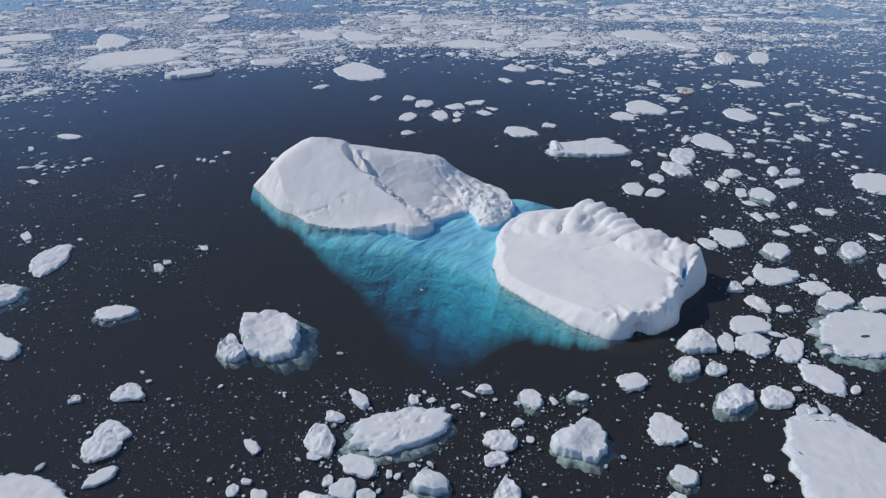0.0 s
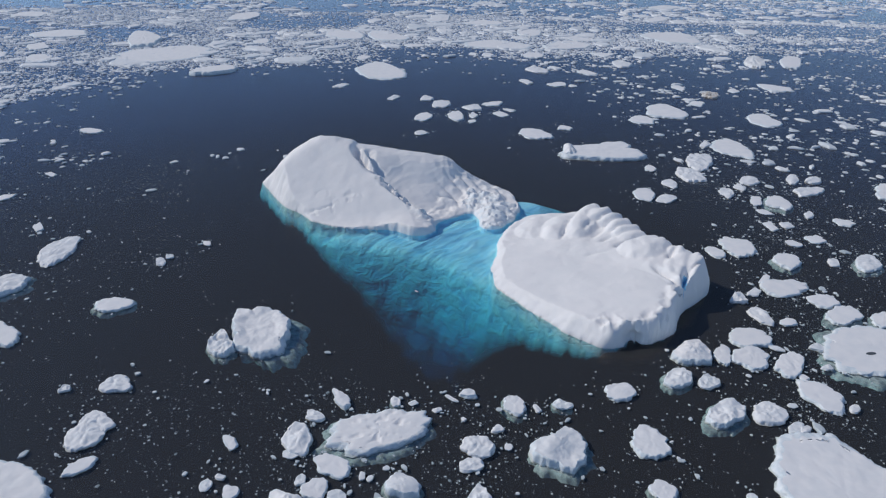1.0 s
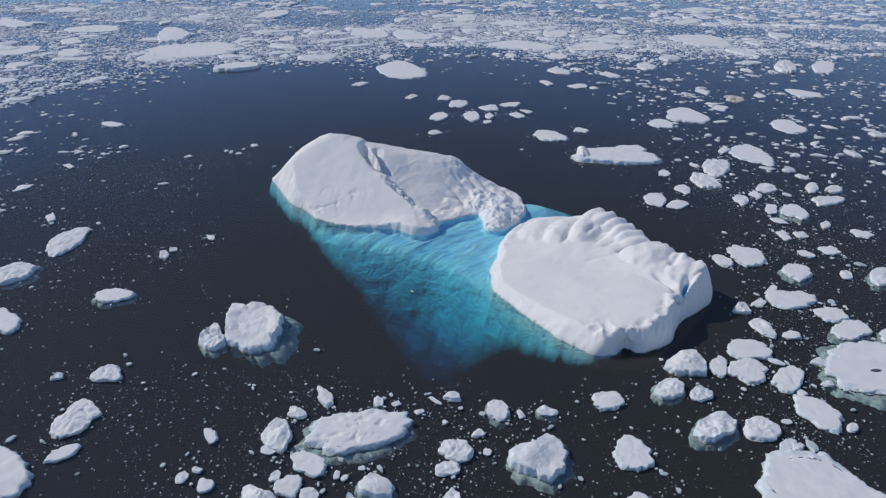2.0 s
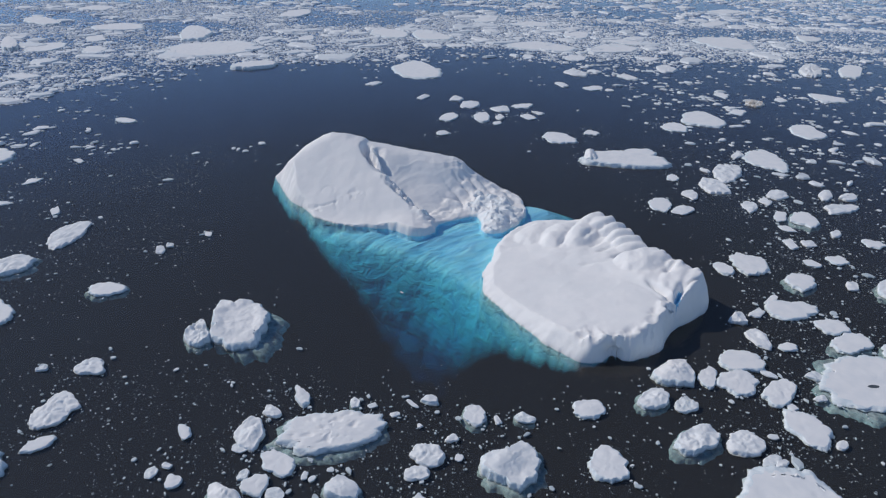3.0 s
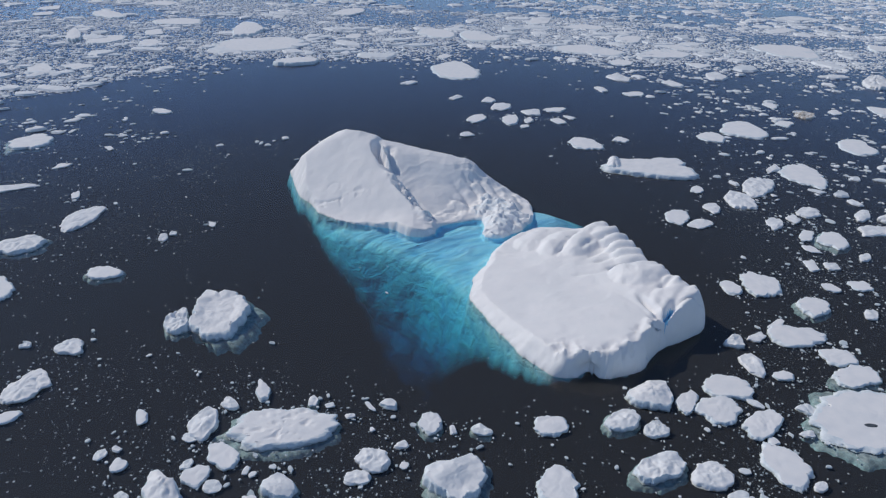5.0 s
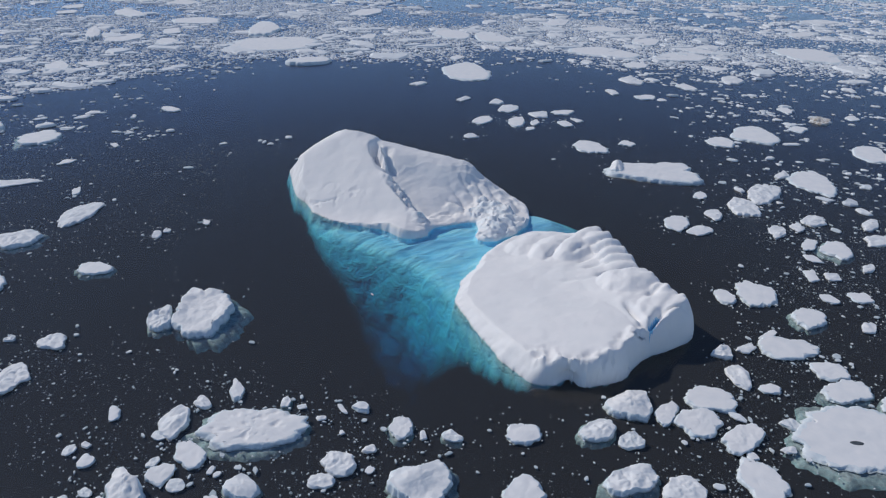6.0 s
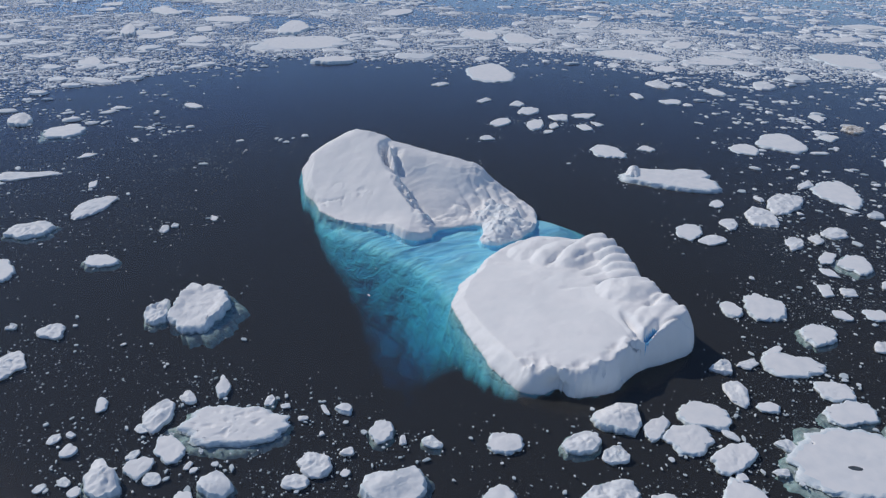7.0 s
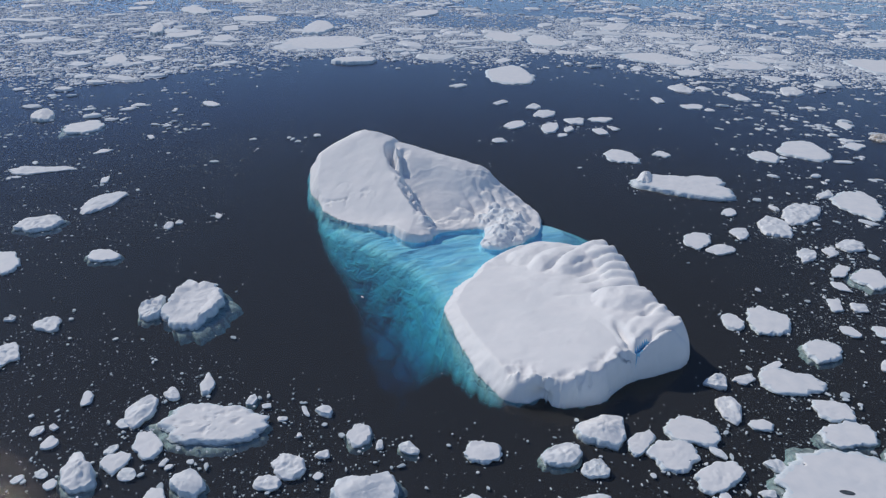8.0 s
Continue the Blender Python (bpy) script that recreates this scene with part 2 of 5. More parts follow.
# ---------------------------------------------------------------- the large iceberg
LEFT_LINE = ((-61.5, 217), (-57.5, 209), (-51, 197.5), (-44, 190.3), (-36, 182.4), (-30, 178.8), (-24.5, 176.6), (-20, 175.4), (-16, 177), (-9, 176), (-1.5, 171.6), (5, 175.2), (4.2, 181.2),
             (10.5, 186.5), (16.8, 191.3), (18, 186), (19, 179.4), (24, 178.4), (28, 182.5), (32, 190), (34, 197), (33, 204), (28, 211), (21, 218.5), (10, 223.5), (0, 225), (-20, 225), (-38, 226), (-53, 225))
RIGHT_LINE = ((45.2, 115.5), (42.2, 116.5), (38.6, 119.7), (33.4, 125.3), (27.3, 133.6), (22.4, 140.3), (20.9, 146), (20.3, 152), (21.2, 157), (23.6, 163.5), (23.4, 169.7), (26.7, 178.4), (31.5, 186),
              (40.4, 188.5), (48, 187), (56, 182.5), (62, 175), (65.5, 167), (69, 160), (74, 153.5), (79.4, 147), (78, 142), (74.2, 138), (71, 134.8), (68.9, 133.8), (66.3, 130.2), (63.6, 125.4), (61.5, 122),
              (56.5, 118.3), (52.5, 117.0), (48.4, 116))
# where the drowned ice breaks off into the deep
KEEL_LINE = ((-61, 216), (-57, 208.5), (-51, 196.5), (-44.2, 187.8), (-37.5, 178.8), (-28, 172), (-16, 166.8), (-6, 163.2), (4, 159), (11.5, 152.8), (18.5, 145.4), (25.5, 136), (32.4, 126), (38.5, 118.5), (45, 114.6),
             (54, 117), (62, 122), (69, 133), (78, 143), (76, 152), (62, 172), (50, 186), (44, 198), (36, 210), (24, 218), (-40, 228), (-60, 224))
# knobs and ribs on the rear rim of the eastern block: x, y, half axes, turn, height of the top
KNOBS = ((38.0, 176.0, 9.0, 6.0, 45, 4.4), (43.5, 172.5, 9.0, 5.0, 62, 6.3), (49.6, 171.0, 8.0, 4.6, 60, 8.6),
         (53.0, 177.2, 5.6, 3.2, 45, 9.8), (56.0, 174.2, 5.8, 2.5, 32, 10.2), (58.2, 170.6, 5.2, 2.0, 24, 10.2), (59.8, 167.2, 5.4, 2.3, 26, 9.9), (60.8, 163.6, 4.6, 1.7, 16, 9.3), (61.6, 160.6, 4.4, 1.9, 18, 8.6),
         (62.4, 152.8, 6.6, 5.4, 25, 9.9), (67.6, 153.4, 3.2, 2.4, 40, 10.0), (70.4, 149.8, 3.0, 2.2, 50, 10.0),
         (67.2, 143.6, 5.4, 1.8, 62, 8.7), (70.4, 144.6, 6.4, 2.0, 64, 9.3), (73.6, 143.6, 6.4, 2.1, 62, 9.7), (76.4, 144.6, 4.8, 2.0, 66, 9.2))


def blocks(px, py, seed):
    """Cellular noise: gap between the two nearest seeds, and a random value for the cell."""
    rs = np.random.RandomState(seed)
    jx, jy, val = rs.uniform(0.1, 0.9, (64, 64)), rs.uniform(0.1, 0.9, (64, 64)), rs.uniform(-1, 1, (64, 64))
    ix, iy = np.floor(px).astype(int), np.floor(py).astype(int)
    f1, f2, cell = np.full(px.shape, 9.0), np.full(px.shape, 9.0), np.zeros(px.shape)
    for dx in (-1, 0, 1):
        for dy in (-1, 0, 1):
            cx, cy = ix + dx, iy + dy
            d = np.hypot(cx + jx[cx % 64, cy % 64] - px, cy + jy[cx % 64, cy % 64] - py)
            cell = np.where(d < f1, val[cx % 64, cy % 64], cell)
            f2 = np.minimum(f2, np.maximum(d, f1))
            f1 = np.minimum(f1, d)
    return f2 - f1, cell


def soft_fall(d, k):
    """0 where d is well above 0, -d well below it."""
    return k * np.log1p(np.exp(np.clip(-d / k, -30, 30)))


def west_block(x, y, left):
    """A tilted snow slab that breaks off along a step into a folded hollow."""
    slab = 4.1 + 0.11 * (x + 31) + 0.57 * (y - 189)
    crest = np.interp(x, (-62, -57, -54, -47, -42, -38, -32, -28, -24, -15, -7.5, 0, 6.3, 10, 14, 20, 26, 34), (-1.0, 3.2, 6.8, 13.0, 16.2, 17.8, 17.2, 15.9, 15.0, 14.0, 13.0, 12.0, 11.6, 9.3, 6.2, 2.7, 0.8, 0.3))
    crest = crest + 0.35 * fbm(x * 0.16, y * 0.05, 15, 3) - 0.75 * np.maximum(0, y - 218)
    slab = softmin(slab, crest + 0.5, 2.0)
    slab = softmax(slab, 0.5 + 0.03 * (x + 20) + 1.6 * step(x, -16, -5), 2.0)
    slab = slab + 0.35 * fbm(x * 0.07, y * 0.07, 11, 3) + 0.06 * fbm(x * 0.4, y * 0.4, 12, 3)
    hollow = 0.36 * (y - 189) - 0.21 * (np.minimum(x, 14) - 1.9) - 0.10 * np.maximum(x - 14, 0)
    rear = step(y, 203, 217)
    hollow = hollow * (1 - rear) + crest * rear
    hollow = np.maximum(hollow, 0.3)
    warp = 9.0 * fbm(x * 0.05, y * 0.05, 21, 4)
    across = -0.42 * x + 0.90 * y + warp
    folds = 1 - np.abs(np.sin(across * 0.36)) ** 0.7 + 0.5 * (1 - np.abs(np.sin(across * 0.83 + 0.9)) ** 0.8)
    hollow = hollow + 0.38 * (0.4 + 0.6 * step(fbm(x * 0.09, y * 0.09, 23, 2), -0.4, 0.5)) * (folds - 0.6) * step(x, -20, -10) * (0.5 + 0.5 * step(x, -6, 8)) + 0.25 * fbm(x * 0.13, y * 0.13, 24, 4)
    # humps along the back and furrows running down from them
    hollow = hollow + 0.5 * step(y, 207, 213) * step(x, -4, 6) * (ridged(x * 0.11 + y * 0.03, y * 0.07 - x * 0.05, 29, 2) - 0.7)
    furrow = (1 - np.abs(np.sin((0.80 * x + 0.60 * y) * 0.62 + 1.1 * fbm(x * 0.10, y * 0.10, 28, 2)))) ** 1.5
    hollow = hollow - 0.8 * furrow * step(x, 2, 9) * (1 - step(y, 206, 214)) * step(y, 193, 199)
    rugged = step(x, 6, 13) * (1 - step(y, 212, 219))
    hollow = hollow + rugged * (0.5 * (ridged(x * 0.17, y * 0.17, 37, 3) - 0.8) + 0.12 * fbm(x * 0.6, y * 0.6, 38, 3))
    # a long crack across the hollow and a facet below it
    crack = (y - 199.2) + 0.17 * (x - 6) + 0.5 * fbm(x * 0.2, y * 0.2, 34, 2)
    hollow = hollow - 0.75 * np.exp(-(crack / 0.45) ** 2) * step(x, 4, 7) * (1 - step(x, 18, 22))
    facet = step(-crack, -0.4, 0.8) * step(x - 2.0 - 0.42 * (y - 189), -1.0, 1.0)
    hollow = hollow + facet * (0.7 + 0.55 * fbm(x * 0.28, y * 0.28, 36, 4))
    # the step between them
    edge_x = np.interp(y, (168, 175, 180, 185, 188, 192, 198.5, 203, 208.6, 212, 220, 228), (-0.4, -1.4, -3.0, -4.9, -7.6, -12.2, -19.0, -22.6, -26.4, -26.8, -25.5, -24.5))
    e = x - edge_x + 0.7 * fbm(x * 0.25, y * 0.25, 31, 3) * step(y, 176, 184)
    upper, ramp_part, lower = step(y, 201.5, 204.5), step(y, 193, 197) * (1 - step(y, 201.5, 204.5)), 1 - step(y, 193, 197)
    width = 1.8 * upper + 6.5 * ramp_part + (3.0 + 4.8 * (1 - step(y, 182, 189))) * lower
    t = np.clip((e + 0.4) / width, 0, 1)
    blend = t * t * (3 - 2 * t) * (1 - lower) + t * lower
    west = slab * (1 - blend) + hollow * blend
    # shaded niche, and a fin of snow left standing before the step
    tall = upper * (1 - step(y, 211, 214.5))
    west = west - 3.4 * np.exp(-((e - 2.2) / 1.3) ** 2) * tall
    fin = np.exp(-np.abs((e - 4.7 - 0.4 * fbm(x * 0.4, y * 0.4, 33, 2)) / 0.85) ** 3) * step(y, 200.5, 203.5) * (1 - step(y, 208.5, 211.5))
    west = west + 2.7 * fin - 1.5 * np.exp(-((e - 7.2) / 1.4) ** 2) * tall
    # tumbled ridge beside the lower part of the step
    gap, cell = blocks(x * 0.50, y * 0.50, 41)
    line = np.exp(-((e - 4.0) / 2.8) ** 2) * step(y, 178, 185) * (1 - step(y, 196.5, 200.5))
    west = west + line * (1.6 + 1.1 * cell - 0.5 * step(0.12 - gap, 0, 0.12) + 0.5 * fbm(x * 0.7, y * 0.7, 43, 2))
    west = west - 1.0 * np.exp(-((e - 7.2) / 1.2) ** 2) * step(y, 184, 188) * (1 - step(y, 193, 197))
    # snow cracked along the shore
    arc = np.hypot(x + 36.5, (y - 197) * 1.15) - 12.6 - 0.5 * fbm(x * 0.3, y * 0.3, 45, 2)
    west = west - 0.45 * np.exp(-(arc / 0.28) ** 2) * step(196 - y, 4, 8) * step(x, -46, -43) * (1 - step(x, -31, -28))
    west = west - 0.14 * np.exp(-((np.hypot(x + 33.5, (y - 191.5) * 1.2) - 2.2) / 0.3) ** 2) * step(y, 189.5, 192)
    west = west - 0.2 * np.exp(-((x + 29.2 + 0.25 * (y - 186)) / 0.28) ** 2) * step(y, 183.5, 185) * (1 - step(y, 188, 190))
    low = step(arc, -0.3, 0.5) * step(196 - y, 3, 7) * (1 - step(x, -24, -18))
    gap, cell = blocks(x * 0.34, y * 0.34, 47)
    crust = 1.1 + 0.33 * left + 0.30 * cell + 0.5 * fbm(x * 0.5, y * 0.5, 61, 4) - 0.2 * step(0.10 - gap, 0, 0.1)
    west = west * (1 - low) + np.minimum(west, crust) * low
    # tumbled ice at the eastern end
    fall = step(x + 0.12 * (y - 190) + 2.2 * fbm(x * 0.2, y * 0.2, 57, 3), 13.5, 18.5) * (1 - step(y + 0.5 * (x - 20) + 1.5 * fbm(x * 0.2, y * 0.2, 58, 2), 201, 207))
    _, cell = blocks(x * 0.45 + 0.06 * y, y * 0.45, 51)
    heap = 0.6 + 2.3 * np.clip(left / 7.5, 0, 1) ** 0.7 * (1 - 0.45 * step(x, 24, 34)) + 1.7 * np.abs(fbm(x * 0.17 + 0.05 * y, y * 0.17, 59, 2)) + 0.9 * np.abs(fbm(x * 0.42, y * 0.42, 60, 3)) - 0.6 + 0.16 * cell + 0.25 * fbm(x * 0.8, y * 0.8, 53, 3)
    west = west * (1 - fall) + np.maximum(heap, 0.35) * fall
    # edges
    cliff = 1.2 + 1.0 * step(x, -14, -9) * (1 - step(x, 0, 3)) - 0.85 * step(x, 2, 5) * (1 - step(x, 15, 18)) * (1 - step(y, 193, 200))
    rim = 0.3 + 1.9 * np.clip(left, 0, 40) * cliff + 0.3 * fbm(x * 0.5, y * 0.5, 63, 3)
    return softmin(west, rim, 0.8), fall


def east_block(x, y, right, raw):
    """A broad tilted table of snow with a knobbed, ribbed rim behind it."""
    wob = fbm(x * 0.12, y * 0.12, 5, 3)
    table = 1.6 + 0.138 * (x - 22) - 0.07 * np.maximum(0, y - 162) * (1 - step(x, 44, 54))
    table = softmin(table, 7.9 + 0 * x, 1.5) + 0.25 * fbm(x * 0.06, y * 0.06, 71, 3) + 0.05 * fbm(x * 0.5, y * 0.5, 73, 3)
    crease = y - np.interp(x, (20, 30, 35, 40, 46, 53, 57, 60, 63.5, 68), (166, 159, 156.5, 154.5, 150.3, 147, 143.4, 140.5, 134.5, 128)) + 1.0 * wob
    table = table + 0.7 * step(crease, -1.5, 6.0) * step(x, 30, 42) - 0.10 * np.exp(-((crease + 0.4) / 0.7) ** 2) * step(x, 40, 48) * step(fbm(x * 0.2, y * 0.2, 86, 2), -0.2, 0.4)
    for kx, ky, a, b, ang, top in KNOBS:
        c, d = math.cos(radians(ang)), math.sin(radians(ang))
        u, v = ((x - kx) * c + (y - ky) * d) / a, (-(x - kx) * d + (y - ky) * c) / b
        q = u * u + v * v + 0.12 * wob + 0.13 * fbm(x * 0.33, y * 0.33, 81, 3)
        dome = np.sqrt(np.clip(1.35 - q, 0, 1.35) / 1.35)
        table = softmax(table, table - 1.4 + (top + 1.4 - table) * dome, 1.1)
    table = table + 0.16 * fbm(x * 0.28, y * 0.28, 89, 4) * step(crease, 0, 6)
    # deep clefts between the knobs, one of them bare blue ice
    for kx, ky, ang, long, depth in ((60.0, 157.2, 25, 5.0, 2.2), (68.2, 136.2, 66, 3.2, 2.8), (68.6, 148.0, 55, 3.0, 1.4), (44.5, 170.0, 66, 7.0, 1.3), (49.6, 167.0, 52, 2.6, 0.7), (52.0, 163.8, 40, 2.6, 0.6), (54.0, 160.2, 32, 2.6, 0.6), (50.0, 152.6, 8, 4.5, 0.3), (64.5, 137.0, 118, 4.0, 1.1), (63.2, 139.0, 118, 3.5, 0.7)):
        c, d = math.cos(radians(ang)), math.sin(radians(ang))
        u, v = ((x - kx) * c + (y - ky) * d) / long, (-(x - kx) * d + (y - ky) * c) / 0.75
        table = table - depth * np.exp(-u ** 4 - v * v)
    # snow cracked along the western shore
    shore = (1 - step(x, 40, 44)) * (1 - step(y, 148, 154))
    table = table - 0.22 * np.exp(-((right - 2.4 - 0.25 * wob) / 0.22) ** 2) * shore * step(fbm(x * 0.25, y * 0.25, 87, 2), -0.25, 0.3)
    broken = np.exp(-((x - 45) ** 2 + (y - 118.5) ** 2) / 16.0)
    table = table + broken * 0.55 * (ridged(x * 0.45, y * 0.45, 95, 3) - 0.9)
    # the shape of the sides: steep in the west, a broken slanting face in the south-east, rounded at the back
    face = step(x, 45.5, 49) * (1 - step(x, 67, 70)) * (1 - step(y, 134, 138))
    back = step(0.80 * (x - 46) + 0.60 * (y - 178), -6, 4) * (1 - face)
    west = (1 - step(x, 42, 47)) * (1 - step(y, 158, 166))
    width = 1.5 + 1.3 * west + 0.9 * face * (1 + 0.35 * fbm(x * 0.14, y * 0.14, 97, 3)) + 2.0 * back
    power = 0.55 + 0.40 * face + 0.25 * west
    _, cell = blocks(x * 0.20 + 0.05 * y, y * 0.20, 103)
    _, cell3 = blocks(x * 0.5, y * 0.5, 105)
    steady = np.maximum(right, 0) * (1 - face) + np.maximum(raw + 0.2 + 0.55 * cell + 0.2 * cell3, 0.15) * face
    side = np.clip(steady / width, 0, 1) ** power
    ribs = (1 - np.abs(np.sin((0.55 * x - 0.83 * y) * 1.15 + 0.8 * wob))) ** 2 * step(x, 66, 69) * (1 - step(right, 2, 5))
    return np.maximum(table * side, 0.3) - 1.7 * ribs * side + face * (0.5 * fbm(x * 0.35, y * 0.35, 101, 4) + 0.5 * (ridged(x * 0.2, y * 0.2 + 0.1 * x, 102, 3) - 0.8)) * (1 - step(right, 3, 5)) + 0.15 * fbm(x * 0.6, y * 0.6, 91, 3) * (1 - step(right, 1, 3))


def berg_height(x, y):
    wob = 0.8 * fbm(x * 0.14, y * 0.14, 5, 3) + 0.07 * fbm(x * 0.55, y * 0.55, 6, 3)
    left = inside(x, y, LEFT_LINE, 1) + 0.8 * wob
    raw = inside(x, y, RIGHT_LINE, 1)
    right = raw + 0.55 * wob
    keel = inside(x, y, KEEL_LINE, 4) + 0.2 * wob
    west, fall = west_block(x, y, left)
    east = east_block(x, y, right, raw)
    # drowned ice: a scalloped saddle between the blocks that breaks off into the deep
    u, v = 0.76 * x + 0.65 * y, -0.65 * x + 0.76 * y
    bend = 3.0 * fbm(x * 0.05, y * 0.05, 103, 2)
    ripple = 0.60 * (ridged(u * 0.05, (v + bend) * 0.22, 107, 3) - 0.9) + 0.22 * fbm(u * 0.12, v * 0.45, 109, 3)
    scallop = ridged(x * 0.22, y * 0.22 + 0.1 * x, 113, 3) - 0.9
    saddle = -0.9 - 0.10 * np.maximum(0, 14 - keel) + 0.7 * ripple - 4.6 * soft_fall(keel - 0.5, 1.5) + (0.15 * scallop - 0.45 * ripple) * step(4 - keel, 0, 5)
    skirt = softmax(np.minimum(-0.2 + left * 3.0, 0) - 4 * soft_fall(left + 2.5, 0.8), np.minimum(-0.2 + right * 3.4, 0) - 6 * soft_fall(right + 1.6, 0.8), 0.6)
    shoal = -0.6 - 0.55 * np.maximum(0, np.hypot((x - 34) / 1.5, y - 199) - 4.5)
    drowned = softmax(softmax(saddle, shoal, 0.8), skirt - 0.15, 0.6)
    top = np.maximum(np.where(left > 0, west, -99), np.where(right > 0, east, -99))
    z = np.where(np.maximum(left, right) > 0, np.maximum(top, 0.25), np.minimum(drowned, -0.15))
    return np.maximum(z, -46.0), left, right, keel, fall


def drowned_reach(x, y):
    """How deep the drowned ice goes before it is cut away underneath."""
    reach = np.interp(x, (-60, -45, -34, -22, -11, -2, 12, 20, 27, 34, 41, 46, 50), (1.6, 4.5, 8.5, 16.0, 25.0, 31.0, 33.0, 21.0, 11.0, 7.0, 4.0, 1.8, 0.3))
    reach = np.where(y > 184, np.maximum(reach, 6.0), reach)
    return reach * (1 + 0.07 * fbm(x * 0.25, y * 0.25, 121, 3)) + 0.7 * fbm(x * 0.7, y * 0.7, 123, 2)


def clipped(co, faces, keep):
    """Faces cut along the line where keep is 0."""
    points, made, out = co.tolist(), {}, []
    for f in faces:
        side = [keep[v] > 0 for v in f]
        if all(side):
            out.append(f)
        if all(side) or not any(side):
            continue
        ring = []
        for a, b in zip(f, f[1:] + f[:1]):
            if keep[a] > 0:
                ring.append(a)
            if (keep[a] > 0) != (keep[b] > 0):
                key = (min(a, b), max(a, b))
                if key not in made:
                    t = keep[key[0]] / (keep[key[0]] - keep[key[1]])
                    points.append([p + (q - p) * t for p, q in zip(points[key[0]], points[key[1]])])
                    made[key] = len(points) - 1
                ring.append(made[key])
        out.append(ring)
    return np.array(points), out


def build_berg():
    pitch = 0.38
    xs, ys = np.arange(-70, 90, pitch), np.arange(104, 234, pitch)
    px, py = np.meshgrid(xs, ys)
    z, left, right, keel, _ = berg_height(px, py)
    ox, oy = px.copy(), py.copy()
    # hollows and bulges of the ice walls
    for d, seed in ((left, 131), (right, 137)):
        dy, dx = np.gradient(d, pitch)
        soft = step(3.0 - d, 0, 2.5) * step(d, -1.5, 0.0) * step(z, -1.0, 1.0)
        out = (0.14 * fbm((px - py) * 0.13, z * 0.35, seed, 2) + 0.08 * fbm((px + py) * 0.4, z * 0.9, seed + 4, 3)) * soft
        ox, oy = ox - dx * out, oy - dy * out
    # scalloped wall of the drowned ice
    dy, dx = np.gradient(keel, pitch)
    wall = step(-z, 2.5, 7.0) * step(5.0 - keel, 0, 3)
    along = 0.76 * px - 0.65 * py
    out = (0.20 * (ridged(along * 0.10 + 0.06 * z, z * 0.20 - along * 0.05, 141, 3) - 0.8) + 0.16 * fbm(along * 0.35, z * 0.5, 143, 3)) * wall
    ox, oy = ox - dx * out, oy - dy * out
    # a small cave at the waterline
    cave = np.exp(-((px - 51.2) ** 2 / 3.0 + (py - 117.6) ** 2 / 5.0)) * step(3.4 - z, 0, 1.6) * step(z, -3, -0.5)
    oy = oy + 3.2 * cave
    n, m = px.shape
    grid = np.arange(n * m).reshape(n, m)
    quads = np.stack([grid[:-1, :-1], grid[:-1, 1:], grid[1:, 1:], grid[1:, :-1]], -1).reshape(-1, 4)
    quads = quads[z.reshape(-1)[quads].max(1) > -45.5]
    used, index = np.unique(quads, return_inverse=True)
    me = bpy.data.meshes.new("berg")
    me.from_pydata(np.stack([ox, oy, z], -1).reshape(-1, 3)[used].tolist(), [], index.reshape(quads.shape).tolist())
    bm = bmesh.new()
    bm.from_mesh(me)
    bpy.data.meshes.remove(me)
    bmesh.ops.bisect_plane(bm, geom=bm.verts[:] + bm.edges[:] + bm.faces[:], dist=1e-5, plane_co=(0, 0, -0.12), plane_no=(0, 0, 1))
    bm.verts.ensure_lookup_table()
    co = np.array([v.co[:] for v in bm.verts])
    mid = np.array([f.calc_center_median()[:] for f in bm.faces])
    _, lq, rq, _, fq = berg_height(mid[:, 0], mid[:, 1])
    wet = mid[:, 2] < -0.12
    east = rq > lq
    broken = (fq > 0.5) & ~east
    bare = east & (np.abs(-(mid[:, 0] - 68.2) * math.sin(radians(66)) + (mid[:, 1] - 136.2) * math.cos(radians(66))) < 0.55) & (np.hypot(mid[:, 0] - 68.2, mid[:, 1] - 136.2) < 2.6)
    shapes = np.array([[v.index for v in f.verts] for f in bm.faces], dtype=object)
    bm.free()
    berg = new("iceberg")
    tagged(berg, "large white iceberg of two snow-covered blocks joined by drowned blue ice", "iceberg")
    for name, pick, mat, label in (("snow_block", ~wet & ~east & ~broken, SNOW, "high western block with a broken ridge"),
                                   ("snow_block", ~wet & east & ~bare, SNOW, "broad tilted eastern block with a ribbed rim"),
                                   ("ice_crack", ~wet & bare, BLUE_ICE, "cleft of bare bright blue ice"),
                                   ("icefall", ~wet & broken, ICEFALL, "tumbled pale blue ice blocks"),
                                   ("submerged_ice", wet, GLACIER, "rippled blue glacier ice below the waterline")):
        faces = [list(shapes[k]) for k in np.nonzero(pick)[0]]
        if name == "submerged_ice":
            left_over = drowned_reach(co[:, 0], co[:, 1]) + co[:, 2]
            co, faces = clipped(co, faces, left_over)
        used = sorted({v for f in faces for v in f})
        new_index = {v: k for k, v in enumerate(used)}
        ob = mesh_object(name, co[used], [[new_index[v] for v in f] for f in faces], mat, True, berg)
        if name == "submerged_ice":
            # transparency towards the lower rim imitates the ice fading into the dark depth
            thick = ob.data.attributes.new("rim_fade", "FLOAT", "POINT")
            reach = drowned_reach(co[used][:, 0], co[used][:, 1])
            thick.data.foreach_set("value", np.clip((reach + co[used][:, 2]) / (0.6 + 0.36 * reach), 0, 1).astype(np.float32))
        else:
            ob.data.set_sharp_from_angle(angle=radians(50))
        tagged(ob, label)
